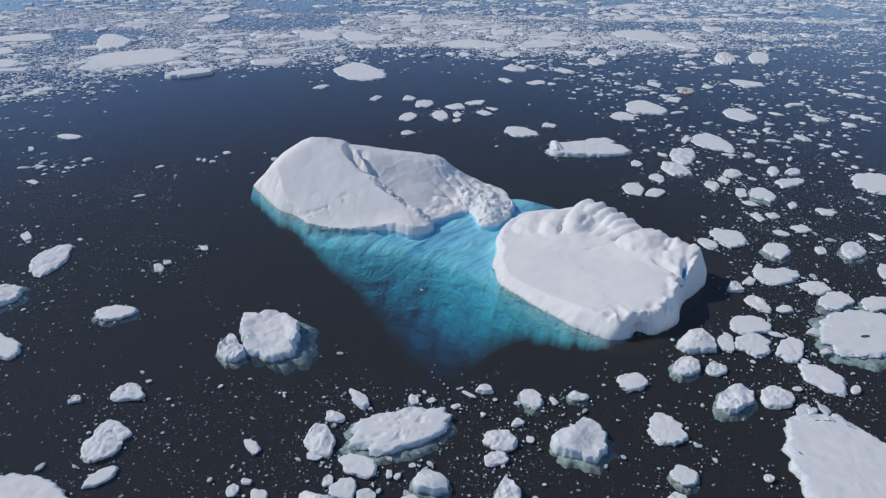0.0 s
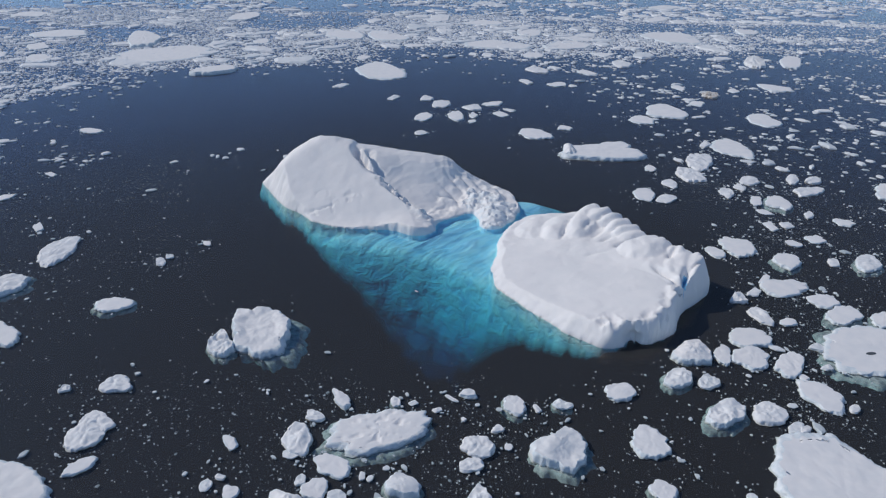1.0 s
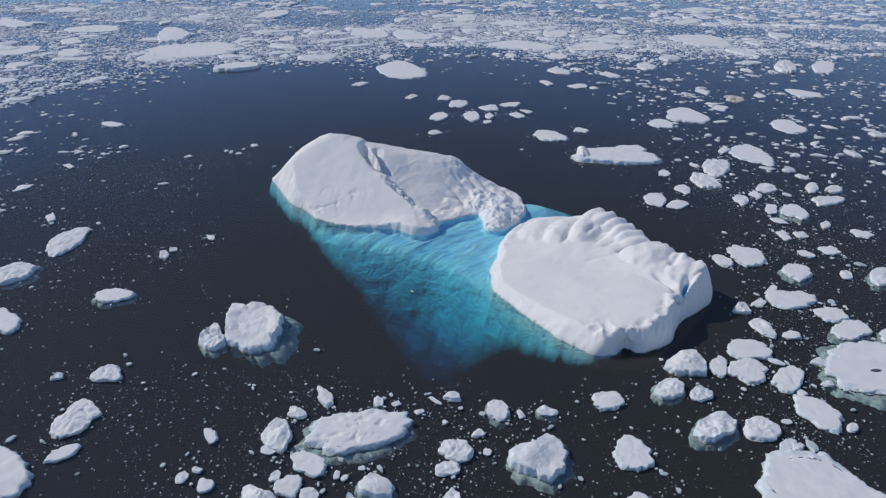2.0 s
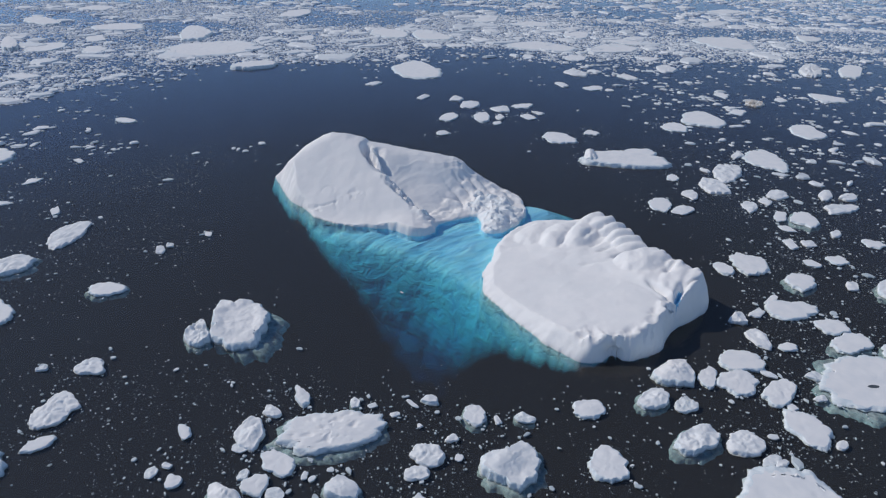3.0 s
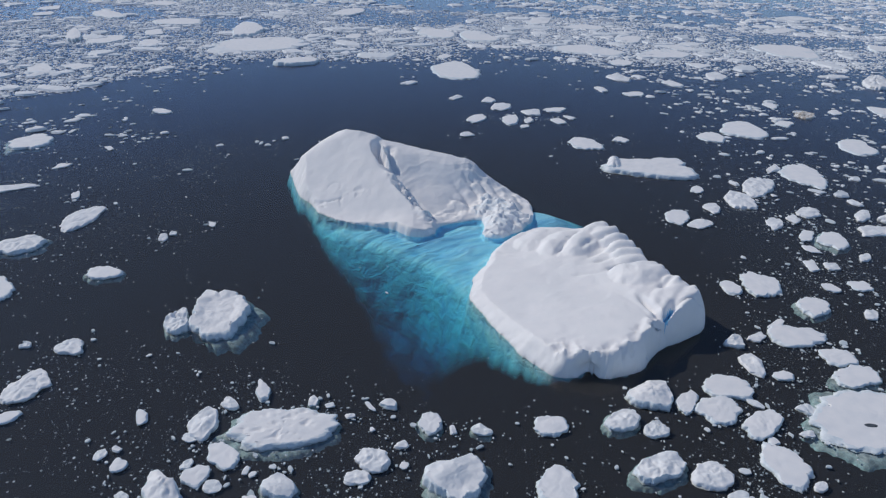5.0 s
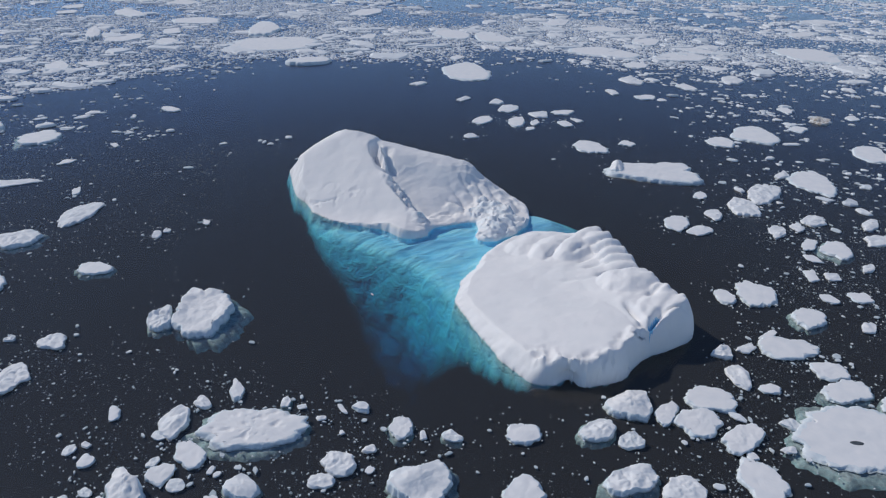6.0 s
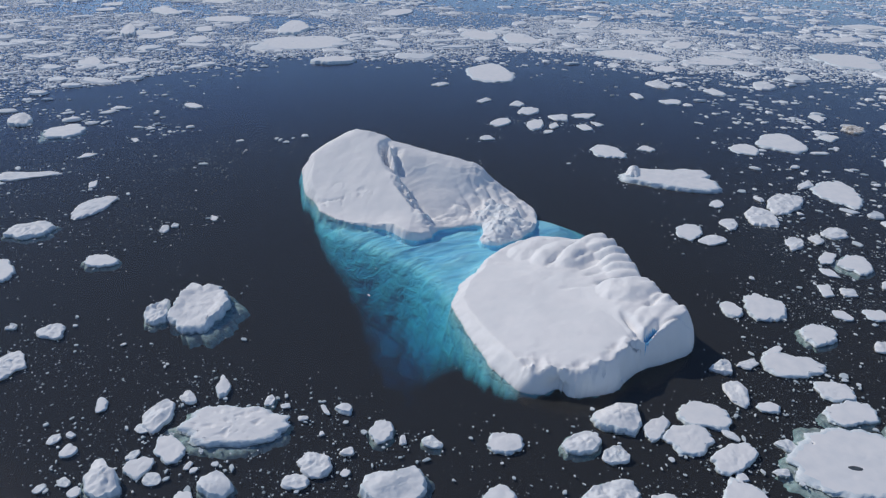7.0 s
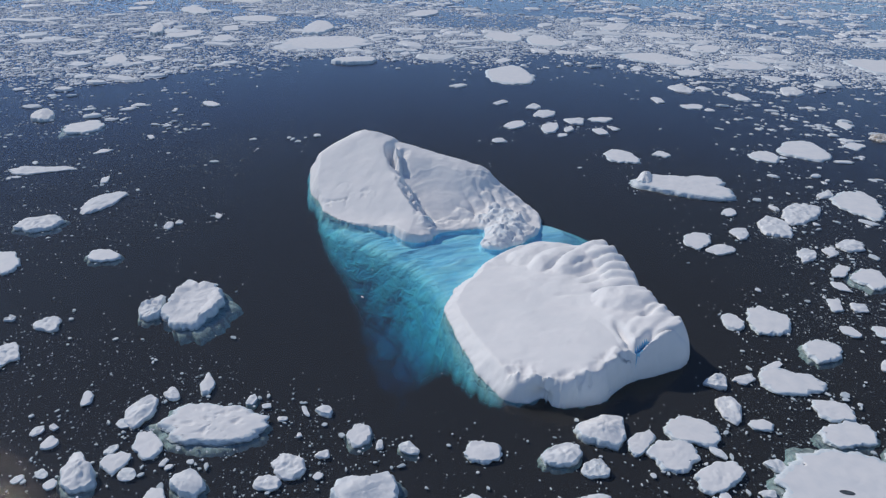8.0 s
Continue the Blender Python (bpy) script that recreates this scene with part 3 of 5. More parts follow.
    return berg


build_berg()


# ---------------------------------------------------------------- single floes
STYLES = {  # material, block relief, swell of the surface, crown, label
    "S": (FLOE, 0.0, 0.12, 0.12, "flat snow-covered ice floe drifting in dark water"),
    "P": (FLOE, 0.15, 0.20, 0.55, "peaked snow-covered ice block drifting in dark water"),
    "K": (FLOE, 0.0, 0.16, 0.0, "white ice block with a snow basin inside a raised rim"),
    "L": (ROUGH, 0.0, 0.14, 0.12, "tall lumpy white ice block afloat"),
    "R": (ROUGH, 0.15, 0.25, 0.25, "rough broken piece of white ice afloat"),
    "B": (WET, 0.50, 0.50, 0.10, "low grey waterlogged piece of brash ice"),
    "D": (BROWN, 0.70, 0.40, 0.25, "ice piece stained brown with rock dust"),
}
count = [0]
SPOTS = []                           # places and sizes of the floes, for the crumbs round them


def profile(radii, angle):
    n = len(radii)
    u = (angle / (2 * math.pi) * n) % n
    i, f = int(u) % n, u - int(u)
    return radii[i] * (1 - f) + radii[(i + 1) % n] * f


def floe(style, x, y, a, b, turn, radii, height, foot, dimples=0.12, lean=None):
    """One drifting piece: half axes a and b, an outline told as ratios of them, its height over the water and its drowned foot, which may lean out to one side."""
    mat, block, swell, crown, label = STYLES[style]
    count[0] += 1
    seed = count[0] * 7.31
    mean = math.sqrt(a * b)
    height *= 0.72 if style == "S" else 0.9
    SPOTS.append((x, y, a, b, radians(turn)))
    near = y < 300
    around = max(28, min(150 if near else 72, int(mean * 24 if near else mean * 7)))
    walls = ((1.03, -0.35), (1.01, 0.0), (0.997, 0.42), (0.98, 0.74), (0.95, 0.93), (0.91, 1.0))
    inner = max(6, min(20 if near else 8, int(mean * 4)))
    rings = list(walls) + [(0.86 * (1 - k / inner), 1.0) for k in range(inner)]
    co, si = math.cos(radians(turn)), math.sin(radians(turn))
    tilt = Vector((noise.noise(Vector((seed, 1, 0))), noise.noise(Vector((seed, 5, 0))))) * (0.9 if mean < 4 else 0.5)
    peak = Vector((noise.noise(Vector((seed, 9, 3))), noise.noise(Vector((seed, 3, 9))))) * 0.5
    cell = min(3.2, max(0.55, mean * (0.85 if style == "L" else 0.62)))
    lumpy = {"S": 0.05 if mean > 4 else 0.13, "P": 0.14, "L": 0.10, "K": 0.03}.get(style, 0.36)
    bite = (0.19 if style == "S" else 0.08 if style == "B" else 0.16) * (3.0 / max(mean, 1.0)) ** 0.4
    verts, faces = [], []
    wave = [0.62 * h if h < 3.5 else 2.17 + 0.22 * (h - 3.5) for h in (a, b)]

    dice = random.Random(count[0])
    corners = [2 * math.pi * (k + dice.uniform(-0.3, 0.3)) / n for n in (dice.choice((4, 5, 5, 6, 7)),) for k in range(n)]
    reach = [dice.uniform(0.86, 1.02) for _ in corners]

    def broken(th):
        """Straight breaks round the edge of the floe."""
        return min(1.18, min(r / max(0.25, math.cos(th - c)) for c, r in zip(corners, reach)))

    def rim_at(th, up):
        q = Vector((math.cos(th) * wave[0], math.sin(th) * wave[1], seed + 0.3 * up))
        return profile(radii, th) * (0.66 + 0.34 * broken(th)) * (1 + bite * noise.fractal(q, 0.75, 2.1, 5) + 0.6 * bite * noise.noise(q * 0.5))

    angles = [2 * math.pi * i / around for i in range(around)]
    rims = [rim_at(th, 0.0) for th in angles]
    calm = [sum(rims[(i + k) % around] for k in range(-5, 6)) / 11 for i in range(around)]
    fine = min(4, max(1, int(math.log2(max(1.1, inner / mean * 1.6)) + 1.5)))

    def vertex(rad, up, th, rim):
        lx, ly = math.cos(th) * a * rim * rad, math.sin(th) * b * rim * rad
        ux, uy = lx / a, ly / b
        z = height * (1 + 0.5 * (tilt.x * ux + tilt.y * uy))
        z *= 1 - crown + crown * 1.7 * math.exp(-1.6 * ((ux - peak.x) ** 2 + (uy - peak.y) ** 2))
        p = Vector((lx, ly, seed))
        if block:
            dist, pts = noise.voronoi(p / cell)
            share = 0.5 + 0.5 * min(1.0, (dist[1] - dist[0]) / 0.3)
            lift = noise.noise(pts[0] * 3.7) * share + noise.noise(pts[1] * 3.7) * (1 - share)
            z *= 1 + block * lift * 1.5 - 0.2 * block * (1 - share)
        z *= 1 + lumpy * (2.2 * abs(noise.noise(p * 0.8 / cell)) + 1.1 * abs(noise.noise(p * 1.9 / cell)) - 0.7)
        if style == "K":
            rim_part = min(1.0, max(0.0, (rad - 0.52) / 0.25))
            lump = abs(noise.noise(Vector((lx * 0.26, ly * 0.26, seed)))) + 0.25 * abs(noise.noise(Vector((lx * 0.7, ly * 0.7, seed))))
            front = min(1.0, max(0.0, (-(lx * si + ly * co) - 0.42 * mean) / (0.3 * mean)))
            z *= (0.72 + rim_part * (0.18 + 0.35 * lump)) * (1 - 0.42 * front)
        if style == "L":
            z *= 0.55 + 0.5 * min(1.0, max(0.0, 0.8 + 1.7 * noise.noise(p * 0.17)))
        if style == "S" and near and mean > 3:
            z *= 1 - dimples * (max(0.0, noise.noise(p * 0.62) - 0.22) + 0.6 * max(0.0, noise.noise(p * 1.3) - 0.25))
        z += height * (swell if mean < 4 else 0.6 * swell) * noise.fractal(p * 0.45, 0.8, 2.0, fine)
        z = max(0.10 * height, z) * up
        if 0 <= up <= 1 and rad > 0.9:
            push = 0.06 * mean ** 0.5 * noise.fractal(Vector((lx * 0.9, ly * 0.9, seed + z * 1.6)), 0.7, 2.0, 3)
            push += 0.07 * noise.fractal(Vector((lx * 2.6, ly * 2.6, seed + z * 3.0)), 0.6, 2.0, 2)
            lx, ly = lx + push * math.cos(th), ly + push * math.sin(th)
        return (lx * co - ly * si, lx * si + ly * co, z)

    for rad, up in rings:
        for i, th in enumerate(angles):
            w = max(0.0, (rad - 0.5) / 0.5) ** 2
            rim = rim_at(th, up) if rad > 0.85 else calm[i] * (1 - w) + rims[i] * w
            verts.append(vertex(rad, up, th, rim))
    verts.append(vertex(0.0, 1.0, 0.0, 1.0))
    for k in range(len(rings) - 1):
        for i in range(around):
            j = (i + 1) % around
            faces.append((k * around + i, k * around + j, (k + 1) * around + j, (k + 1) * around + i))
    top = (len(rings) - 1) * around
    faces += [(top + i, top + (i + 1) % around, len(verts) - 1) for i in range(around)]
    name = "brash_piece" if style == "B" else "ice_block" if style in "LPK" else "ice_floe"
    if foot > 0.35 or style in "SPLK":
        ob = new(name)
        split = (len(walls) - 1) * around
        mesh_object("ice_edge", verts[:split + around], faces[:split], EDGE, True, ob)
        low = len(walls) - 1
        mesh_object("snow_top", verts[split:], [[v - split for v in f] for f in faces[low * around:]], mat, True, ob)
    else:
        ob = mesh_object(name, verts, faces, mat)
    ob.location = (x, y, 0)
    tagged(ob, label, "brash ice" if style == "B" else "ice floe", "drifting ice floes")
    if foot > 0.35:
        verts, faces = [], []
        grow = 1 + foot * 0.30
        drift = Vector((noise.noise(Vector((seed, 2, 7))), noise.noise(Vector((seed, 7, 2))) - 0.15)) * foot * mean * 0.42 if lean is None else Vector(lean)
        for rad, deep in ((0.6, -0.35), (0.95, -0.35), (1 + 0.4 * (grow - 1), -0.5), (1 + 0.8 * (grow - 1), -0.9), (grow, -1.3)):
            for i in range(around):
                th = 2 * math.pi * i / around
                edge = calm[i] if rad > 1 else rims[i]
                if rad > 1:
                    edge *= 1 + 0.22 * noise.fractal(Vector((math.cos(th) * 2.2, math.sin(th) * 2.2, seed + 40)), 0.8, 2.1, 5)
                lx, ly = math.cos(th) * a * edge, math.sin(th) * b * edge
                r2 = min(rad, 1.0), max(0.0, rad - 1.0) * mean
                ln = math.hypot(lx, ly)
                lx, ly = lx * (r2[0] + r2[1] / ln), ly * (r2[0] + r2[1] / ln)
                w = min(1.0, max(0.0, (rad - 0.9) / max(0.05, grow - 0.9)))
                verts.append((lx * co - ly * si + drift.x * w, lx * si + ly * co + drift.y * w, deep * (1 + 0.9 * w if lean else 1) + 0.25 * noise.noise(Vector((lx * 0.9, ly * 0.9, seed)))))
        for k in range(4):
            for i in range(around):
                j = (i + 1) % around
                faces.append((k * around + j, k * around + i, (k + 1) * around + i, (k + 1) * around + j))
        tagged(mesh_object("submerged_foot", verts, faces, FOOT, True, ob), "pale green drowned foot")
    return ob



def melt_pool(ob, x, y, a, b, turn):
    """A small dark pool in the snow of a floe."""
    top = next(c for c in ob.children if c.name.startswith("snow_top"))
    local = Vector((x, y, 0)) - ob.location
    level = max(v.co.z for v in top.data.vertices if (v.co.xy - local.xy).length < 1.3)
    co, si = math.cos(radians(turn)), math.sin(radians(turn))
    verts, faces = [], []
    for rad, up in ((1.25, -0.05), (1.0, 0.02), (0.85, 0.0), (0.4, 0.0)):
        for k in range(20):
            th = 2 * math.pi * k / 20
            r = rad * (1 + 0.14 * noise.noise(Vector((math.cos(th) * 2, math.sin(th) * 2, 4.0))))
            u, v = math.cos(th) * a * r, math.sin(th) * b * r
            verts.append((local.x + u * co - v * si, local.y + u * si + v * co, level + up))
    for r in range(3):
        faces += [(r * 20 + k, r * 20 + (k + 1) % 20, (r + 1) * 20 + (k + 1) % 20, (r + 1) * 20 + k) for k in range(20)]
    faces.append(tuple(range(60, 80)))
    tagged(mesh_object("melt_pool", verts, faces, POOL, True, ob), "small dark melt pool in the snow")



floe("R", -56.5, 88.6, 3.5, 2.3, -38, (0.99, 1.01, 1.01, 0.91, 0.95, 1.07, 0.99, 1.04, 1.14, 0.95, 0.99, 0.99), 0.67, 0.0)
floe("S", -30.3, 84.4, 2.0, 1.1, -57, (0.99, 0.92, 1.11, 0.98, 0.96, 0.91, 1.01, 1.08, 0.93, 0.96, 1.01, 1.01), 0.43, 0.2)
floe("S", -12.3, 96.7, 3.3, 1.3, -55, (0.86, 0.88, 1.03, 1.07, 0.88, 0.97, 1.12, 0.82, 0.77, 1.09, 1.06, 0.96), 0.86, 0.3)
floe("R", -16.4, 91.7, 2.1, 1.3, -32, (0.98, 1.10, 0.98, 0.95, 0.94, 1.10, 0.91, 0.87, 1.13, 1.03, 0.88, 0.91), 0.63, 0.2)
floe("R", -18.4, 85.7, 4.2, 2.5, -70, (0.95, 1.09, 0.98, 0.95, 1.00, 1.04, 1.03, 0.88, 0.94, 1.13, 1.03, 0.91), 0.76, 0.2)
floe("S", -3.6, 88.0, 9.6, 5.0, 15, (1.02, 1.07, 1.05, 1.04, 0.99, 1.10, 1.23, 1.02, 0.96, 0.98, 1.06, 1.06, 0.92, 0.85, 0.89, 0.94), 1.10, 0.6, dimples=0.75)
floe("S", -11.1, 79.7, 3.4, 2.2, -28, (0.96, 1.07, 0.98, 0.98, 1.04, 1.00, 0.93, 0.99, 1.04, 1.01, 1.02, 0.95), 0.58, 0.2)
floe("P", -16.4, 69.8, 4.0, 2.4, -31, (0.87, 1.10, 1.07, 0.82, 0.84, 1.19, 0.98, 0.90, 0.91, 1.04, 1.02, 0.94), 1.76, 0.5)
floe("S", -13.2, 74.4, 2.5, 2.3, 40, (0.91, 1.10, 0.95, 0.80, 0.94, 1.11, 1.00, 0.82, 0.88, 1.13, 0.99, 0.88), 0.58, 0.3)
floe("S", -18.9, 67.0, 1.2, 0.9, -68, (1.06, 0.93, 1.04, 0.95, 1.08, 0.97, 1.02, 0.97, 0.98, 1.00, 1.03, 0.96), 0.32, 0.3)
floe("L", 1.4, 75.2, 3.1, 2.2, -14, (1.01, 1.00, 1.03, 0.98, 0.99, 1.03, 0.97, 1.00, 1.03, 1.00, 0.99, 0.97), 1.43, 0.6)
floe("S", -1.8, 71.4, 2.0, 1.4, -15, (0.93, 1.03, 0.99, 1.00, 1.03, 1.00, 0.96, 0.93, 1.15, 0.94, 0.95, 1.09), 0.58, 0.2)
floe("B", -9.3, 73.1, 1.6, 1.4, -4, (1.07, 0.96, 0.92, 1.03, 0.98, 1.08, 0.91, 1.01, 1.02, 0.99, 0.93, 1.00), 0.25, 0.0)
floe("B", -15.9, 76.3, 1.3, 0.9, -90, (0.84, 0.95, 1.11, 0.93, 0.99, 0.92, 1.11, 0.97, 0.94, 0.89, 1.09, 1.02), 0.25, 0.0)
floe("B", -18.9, 82.1, 1.5, 1.1, -20, (1.00, 1.09, 0.90, 1.00, 0.96, 1.00, 1.01, 0.90, 1.08, 0.98, 0.98, 0.91), 0.15, 0.0)
floe("S", -26.9, 73.4, 1.5, 1.3, -34, (0.89, 1.00, 1.04, 0.99, 0.86, 1.02, 1.05, 0.96, 0.88, 1.03, 1.07, 0.95), 0.43, 0.2)
floe("B", -31.4, 74.8, 1.3, 1.0, -86, (0.94, 1.09, 0.93, 1.00, 1.00, 0.91, 1.10, 0.95, 0.96, 1.03, 0.96, 1.02), 0.20, 0.0)
floe("R", -29.4, 76.5, 1.0, 0.6, -14, (0.86, 0.93, 1.13, 0.89, 0.93, 1.09, 0.89, 0.98, 1.04, 0.87, 0.98, 1.08), 0.25, 0.0)
floe("B", -24.6, 65.7, 1.1, 0.8, 79, (0.95, 1.12, 0.93, 1.00, 0.94, 1.08, 0.97, 0.96, 0.99, 0.95, 1.11, 0.90), 0.20, 0.0)
floe("B", -22.1, 67.9, 1.3, 0.8, -7, (1.02, 0.92, 0.99, 0.93, 1.13, 0.93, 0.89, 1.13, 0.97, 0.97, 0.91, 1.05), 0.25, 0.0)
floe("R", -5.6, 77.4, 0.9, 0.5, 88, (0.91, 1.08, 0.95, 0.85, 1.03, 1.06, 0.84, 0.91, 1.15, 0.90, 0.94, 1.03), 0.25, 0.0)
floe("R", -1.5, 96.4, 1.5, 0.9, -76, (0.88, 0.93, 1.04, 0.97, 1.00, 0.91, 1.09, 0.98, 0.97, 0.88, 0.99, 1.13), 0.34, 0.6)
floe("B", 2.1, 96.2, 1.0, 0.7, 14, (0.87, 0.87, 1.17, 0.94, 0.84, 1.03, 1.02, 0.90, 1.05, 0.92, 0.94, 1.14), 0.20, 0.3)
floe("S", 9.4, 98.0, 1.6, 0.5, -38, (0.95, 1.15, 0.86, 0.87, 1.17, 0.94, 0.85, 1.06, 0.98, 0.92, 1.08, 0.89), 0.22, 0.0)
floe("L", 13.0, 99.2, 1.7, 1.3, -7, (0.92, 1.00, 0.96, 1.06, 0.95, 0.90, 0.94, 1.17, 0.95, 0.84, 0.94, 1.13), 0.66, 0.2)
floe("R", 6.9, 94.3, 1.0, 0.6, 15, (0.90, 0.95, 1.14, 0.86, 0.87, 1.18, 0.93, 0.85, 1.06, 0.99, 0.91, 1.07), 0.25, 0.0)
floe("S", 22.1, 95.9, 2.6, 2.3, -68, (1.00, 1.00, 0.94, 1.04, 0.99, 0.95, 1.07, 0.99, 0.96, 0.97, 1.00, 1.01), 0.86, 0.6)
floe("R", 26.5, 95.3, 1.2, 0.6, -68, (0.90, 0.87, 1.15, 0.98, 0.84, 0.99, 1.00, 1.01, 0.90, 0.93, 1.17, 0.93), 0.34, 0.0)
floe("B", 31.6, 96.6, 2.0, 1.3, -17, (1.07, 1.08, 0.87, 0.95, 1.10, 0.94, 0.87, 1.07, 1.05, 0.95, 0.95, 0.87), 0.45, 0.4)
floe("R", 14.4, 84.8, 3.2, 2.5, -1, (0.94, 1.04, 1.01, 0.96, 0.93, 1.06, 1.01, 0.93, 0.92, 1.06, 1.05, 0.92), 0.84, 0.2)
floe("R", 13.0, 80.4, 2.3, 1.5, 17, (0.95, 0.98, 0.99, 1.07, 0.93, 0.98, 1.04, 0.99, 0.98, 0.95, 1.00, 1.06), 0.50, 0.2)
floe("R", 18.3, 89.4, 1.2, 0.9, 52, (0.93, 1.10, 0.95, 0.93, 0.95, 1.12, 0.95, 1.01, 0.89, 1.00, 1.11, 0.87), 0.38, 0.0)
floe("S", 20.0, 85.0, 0.8, 0.7, 69, (0.84, 0.94, 1.15, 0.88, 0.90, 1.12, 0.91, 0.97, 1.02, 0.88, 1.03, 1.03), 0.22, 0.0)
floe("L", 29.5, 84.0, 5.2, 4.5, 48, (1.05, 1.15, 0.67, 0.80, 1.16, 1.09, 0.93, 0.83, 1.09, 0.98, 0.90, 0.96), 1.80, 0.8)
floe("S", 46.1, 86.9, 4.0, 3.3, 71, (1.01, 1.10, 0.99, 0.85, 1.07, 1.06, 0.97, 0.97, 0.98, 1.06, 0.99, 0.93), 0.86, 0.0)
floe("S", 44.3, 100.9, 3.5, 2.6, 25, (1.02, 0.92, 1.01, 1.05, 1.00, 0.92, 0.98, 1.04, 1.03, 0.96, 0.94, 1.04), 0.68, 0.2)
floe("R", 57.8, 105.8, 4.0, 2.4, 47, (0.95, 1.02, 1.07, 0.93, 0.92, 1.10, 0.99, 0.93, 0.98, 1.02, 1.01, 0.97), 0.84, 0.5)
floe("P", 63.8, 114.6, 5.2, 3.8, 41, (0.90, 1.16, 0.91, 0.81, 0.97, 1.10, 0.95, 0.87, 0.90, 1.14, 0.98, 0.81), 1.87, 0.0)
floe("S", 70.6, 114.6, 3.9, 1.8, 67, (1.06, 0.87, 0.92, 1.02, 1.10, 0.86, 0.87, 1.13, 1.00, 0.87, 0.94, 1.05), 0.72, 0.0)
floe("S", 76.5, 113.5, 4.5, 3.4, 43, (1.05, 1.04, 0.92, 0.96, 1.06, 1.02, 0.88, 0.94, 1.15, 1.03, 0.88, 0.96), 0.86, 0.3)
floe("S", 79.6, 121.3, 5.2, 3.7, 17, (1.04, 0.95, 0.98, 1.07, 0.91, 0.98, 1.09, 1.04, 0.88, 0.96, 1.06, 1.00), 0.79, 0.1)
floe("S", 84.0, 111.2, 5.2, 2.6, 48, (0.98, 0.99, 0.96, 1.02, 1.06, 0.95, 0.97, 1.00, 0.99, 1.01, 0.98, 1.03), 0.94, 0.3)
broad_floe = floe("S", 106.3, 117.6, 12.7, 8.3, 27, (0.95, 0.93, 1.00, 1.08, 0.99, 0.93, 1.02, 1.10, 0.92, 0.93, 1.06, 1.09), 0.65, 0.6)
melt_pool(broad_floe, 104.5, 115.8, 1.05, 0.42, 12)
floe("S", 85.6, 101.1, 5.4, 3.7, -82, (1.07, 0.93, 0.91, 1.10, 1.06, 0.85, 0.86, 1.05, 1.06, 1.01, 0.85, 0.95), 0.72, 0.1)
floe("R", 72.3, 95.4, 3.6, 2.9, 42, (0.92, 0.97, 1.07, 0.96, 0.91, 1.04, 1.08, 0.97, 0.89, 0.97, 1.03, 1.04), 0.76, 0.3)
floe("R", 63.5, 95.1, 5.2, 2.8, 34, (0.91, 1.07, 1.06, 0.92, 0.95, 1.01, 0.95, 1.05, 1.01, 0.93, 1.04, 0.95), 1.09, 0.9)
floe("S", 75.4, 75.9, 13.4, 10.9, 57, (0.96, 1.05, 1.09, 0.99, 0.88, 1.03, 1.08, 0.97, 0.95, 1.06, 1.07, 0.91), 1.44, 0.3)
floe("S", 45.1, 75.8, 2.4, 2.1, 14, (1.05, 0.86, 0.93, 1.08, 0.99, 0.92, 0.94, 1.07, 1.00, 0.89, 0.95, 1.05), 0.72, 0.6)
floe("B", 63.7, 104.6, 2.6, 1.8, 32, (0.87, 0.94, 1.19, 0.95, 0.95, 0.92, 1.03, 0.98, 1.05, 0.92, 1.09, 0.96), 0.60, 0.3)
floe("R", 90.2, 97.5, 1.6, 0.9, 44, (0.90, 1.15, 0.95, 0.92, 1.01, 0.97, 1.06, 0.93, 1.04, 0.95, 1.07, 0.93), 0.42, 0.0)
floe("R", 77.3, 91.3, 1.4, 0.7, 36, (0.95, 1.07, 0.94, 0.99, 1.00, 0.95, 1.06, 0.91, 1.03, 1.02, 0.92, 1.05), 0.38, 0.0)
floe("B", 75.6, 91.8, 2.2, 1.0, 36, (0.98, 0.96, 1.05, 0.93, 1.06, 0.96, 1.04, 0.92, 1.02, 1.04, 0.89, 1.04), 0.20, 0.3)
floe("S", 85.0, 107.1, 1.2, 1.0, 70, (1.03, 0.90, 1.06, 0.97, 0.85, 1.02, 1.06, 0.84, 0.92, 1.13, 0.90, 0.95), 0.32, 0.0)
floe("B", 59.8, 74.9, 1.1, 0.8, 27, (0.88, 1.04, 1.01, 0.95, 0.97, 0.99, 1.03, 0.95, 1.06, 0.91, 1.03, 1.02), 0.30, 0.0)
floe("R", 92.0, 110.7, 1.5, 0.8, 27, (0.86, 1.23, 0.92, 0.79, 0.94, 1.14, 0.90, 0.95, 0.91, 1.02, 1.05, 0.81), 0.34, 0.0)
floe("B", 93.9, 118.1, 1.9, 1.5, 2, (0.92, 0.86, 1.11, 0.99, 0.81, 0.90, 1.20, 0.90, 0.88, 1.07, 0.94, 1.05), 0.40, 0.0)
floe("S", 80.5, 212.2, 6.3, 3.7, 76, (0.97, 0.96, 0.93, 1.10, 0.97, 1.01, 0.95, 1.05, 0.97, 1.00, 0.94, 1.11), 0.54, 0.2)
floe("R", 87.4, 208.3, 5.0, 2.9, 41, (0.91, 0.88, 1.14, 0.99, 0.88, 1.06, 0.95, 0.92, 1.12, 0.93, 0.98, 1.06), 0.42, 0.2)
floe("S", 96.9, 169.9, 6.7, 5.2, 80, (0.91, 1.02, 1.12, 0.91, 0.92, 1.05, 1.02, 0.96, 0.94, 1.02, 1.06, 0.97), 0.79, 0.2)
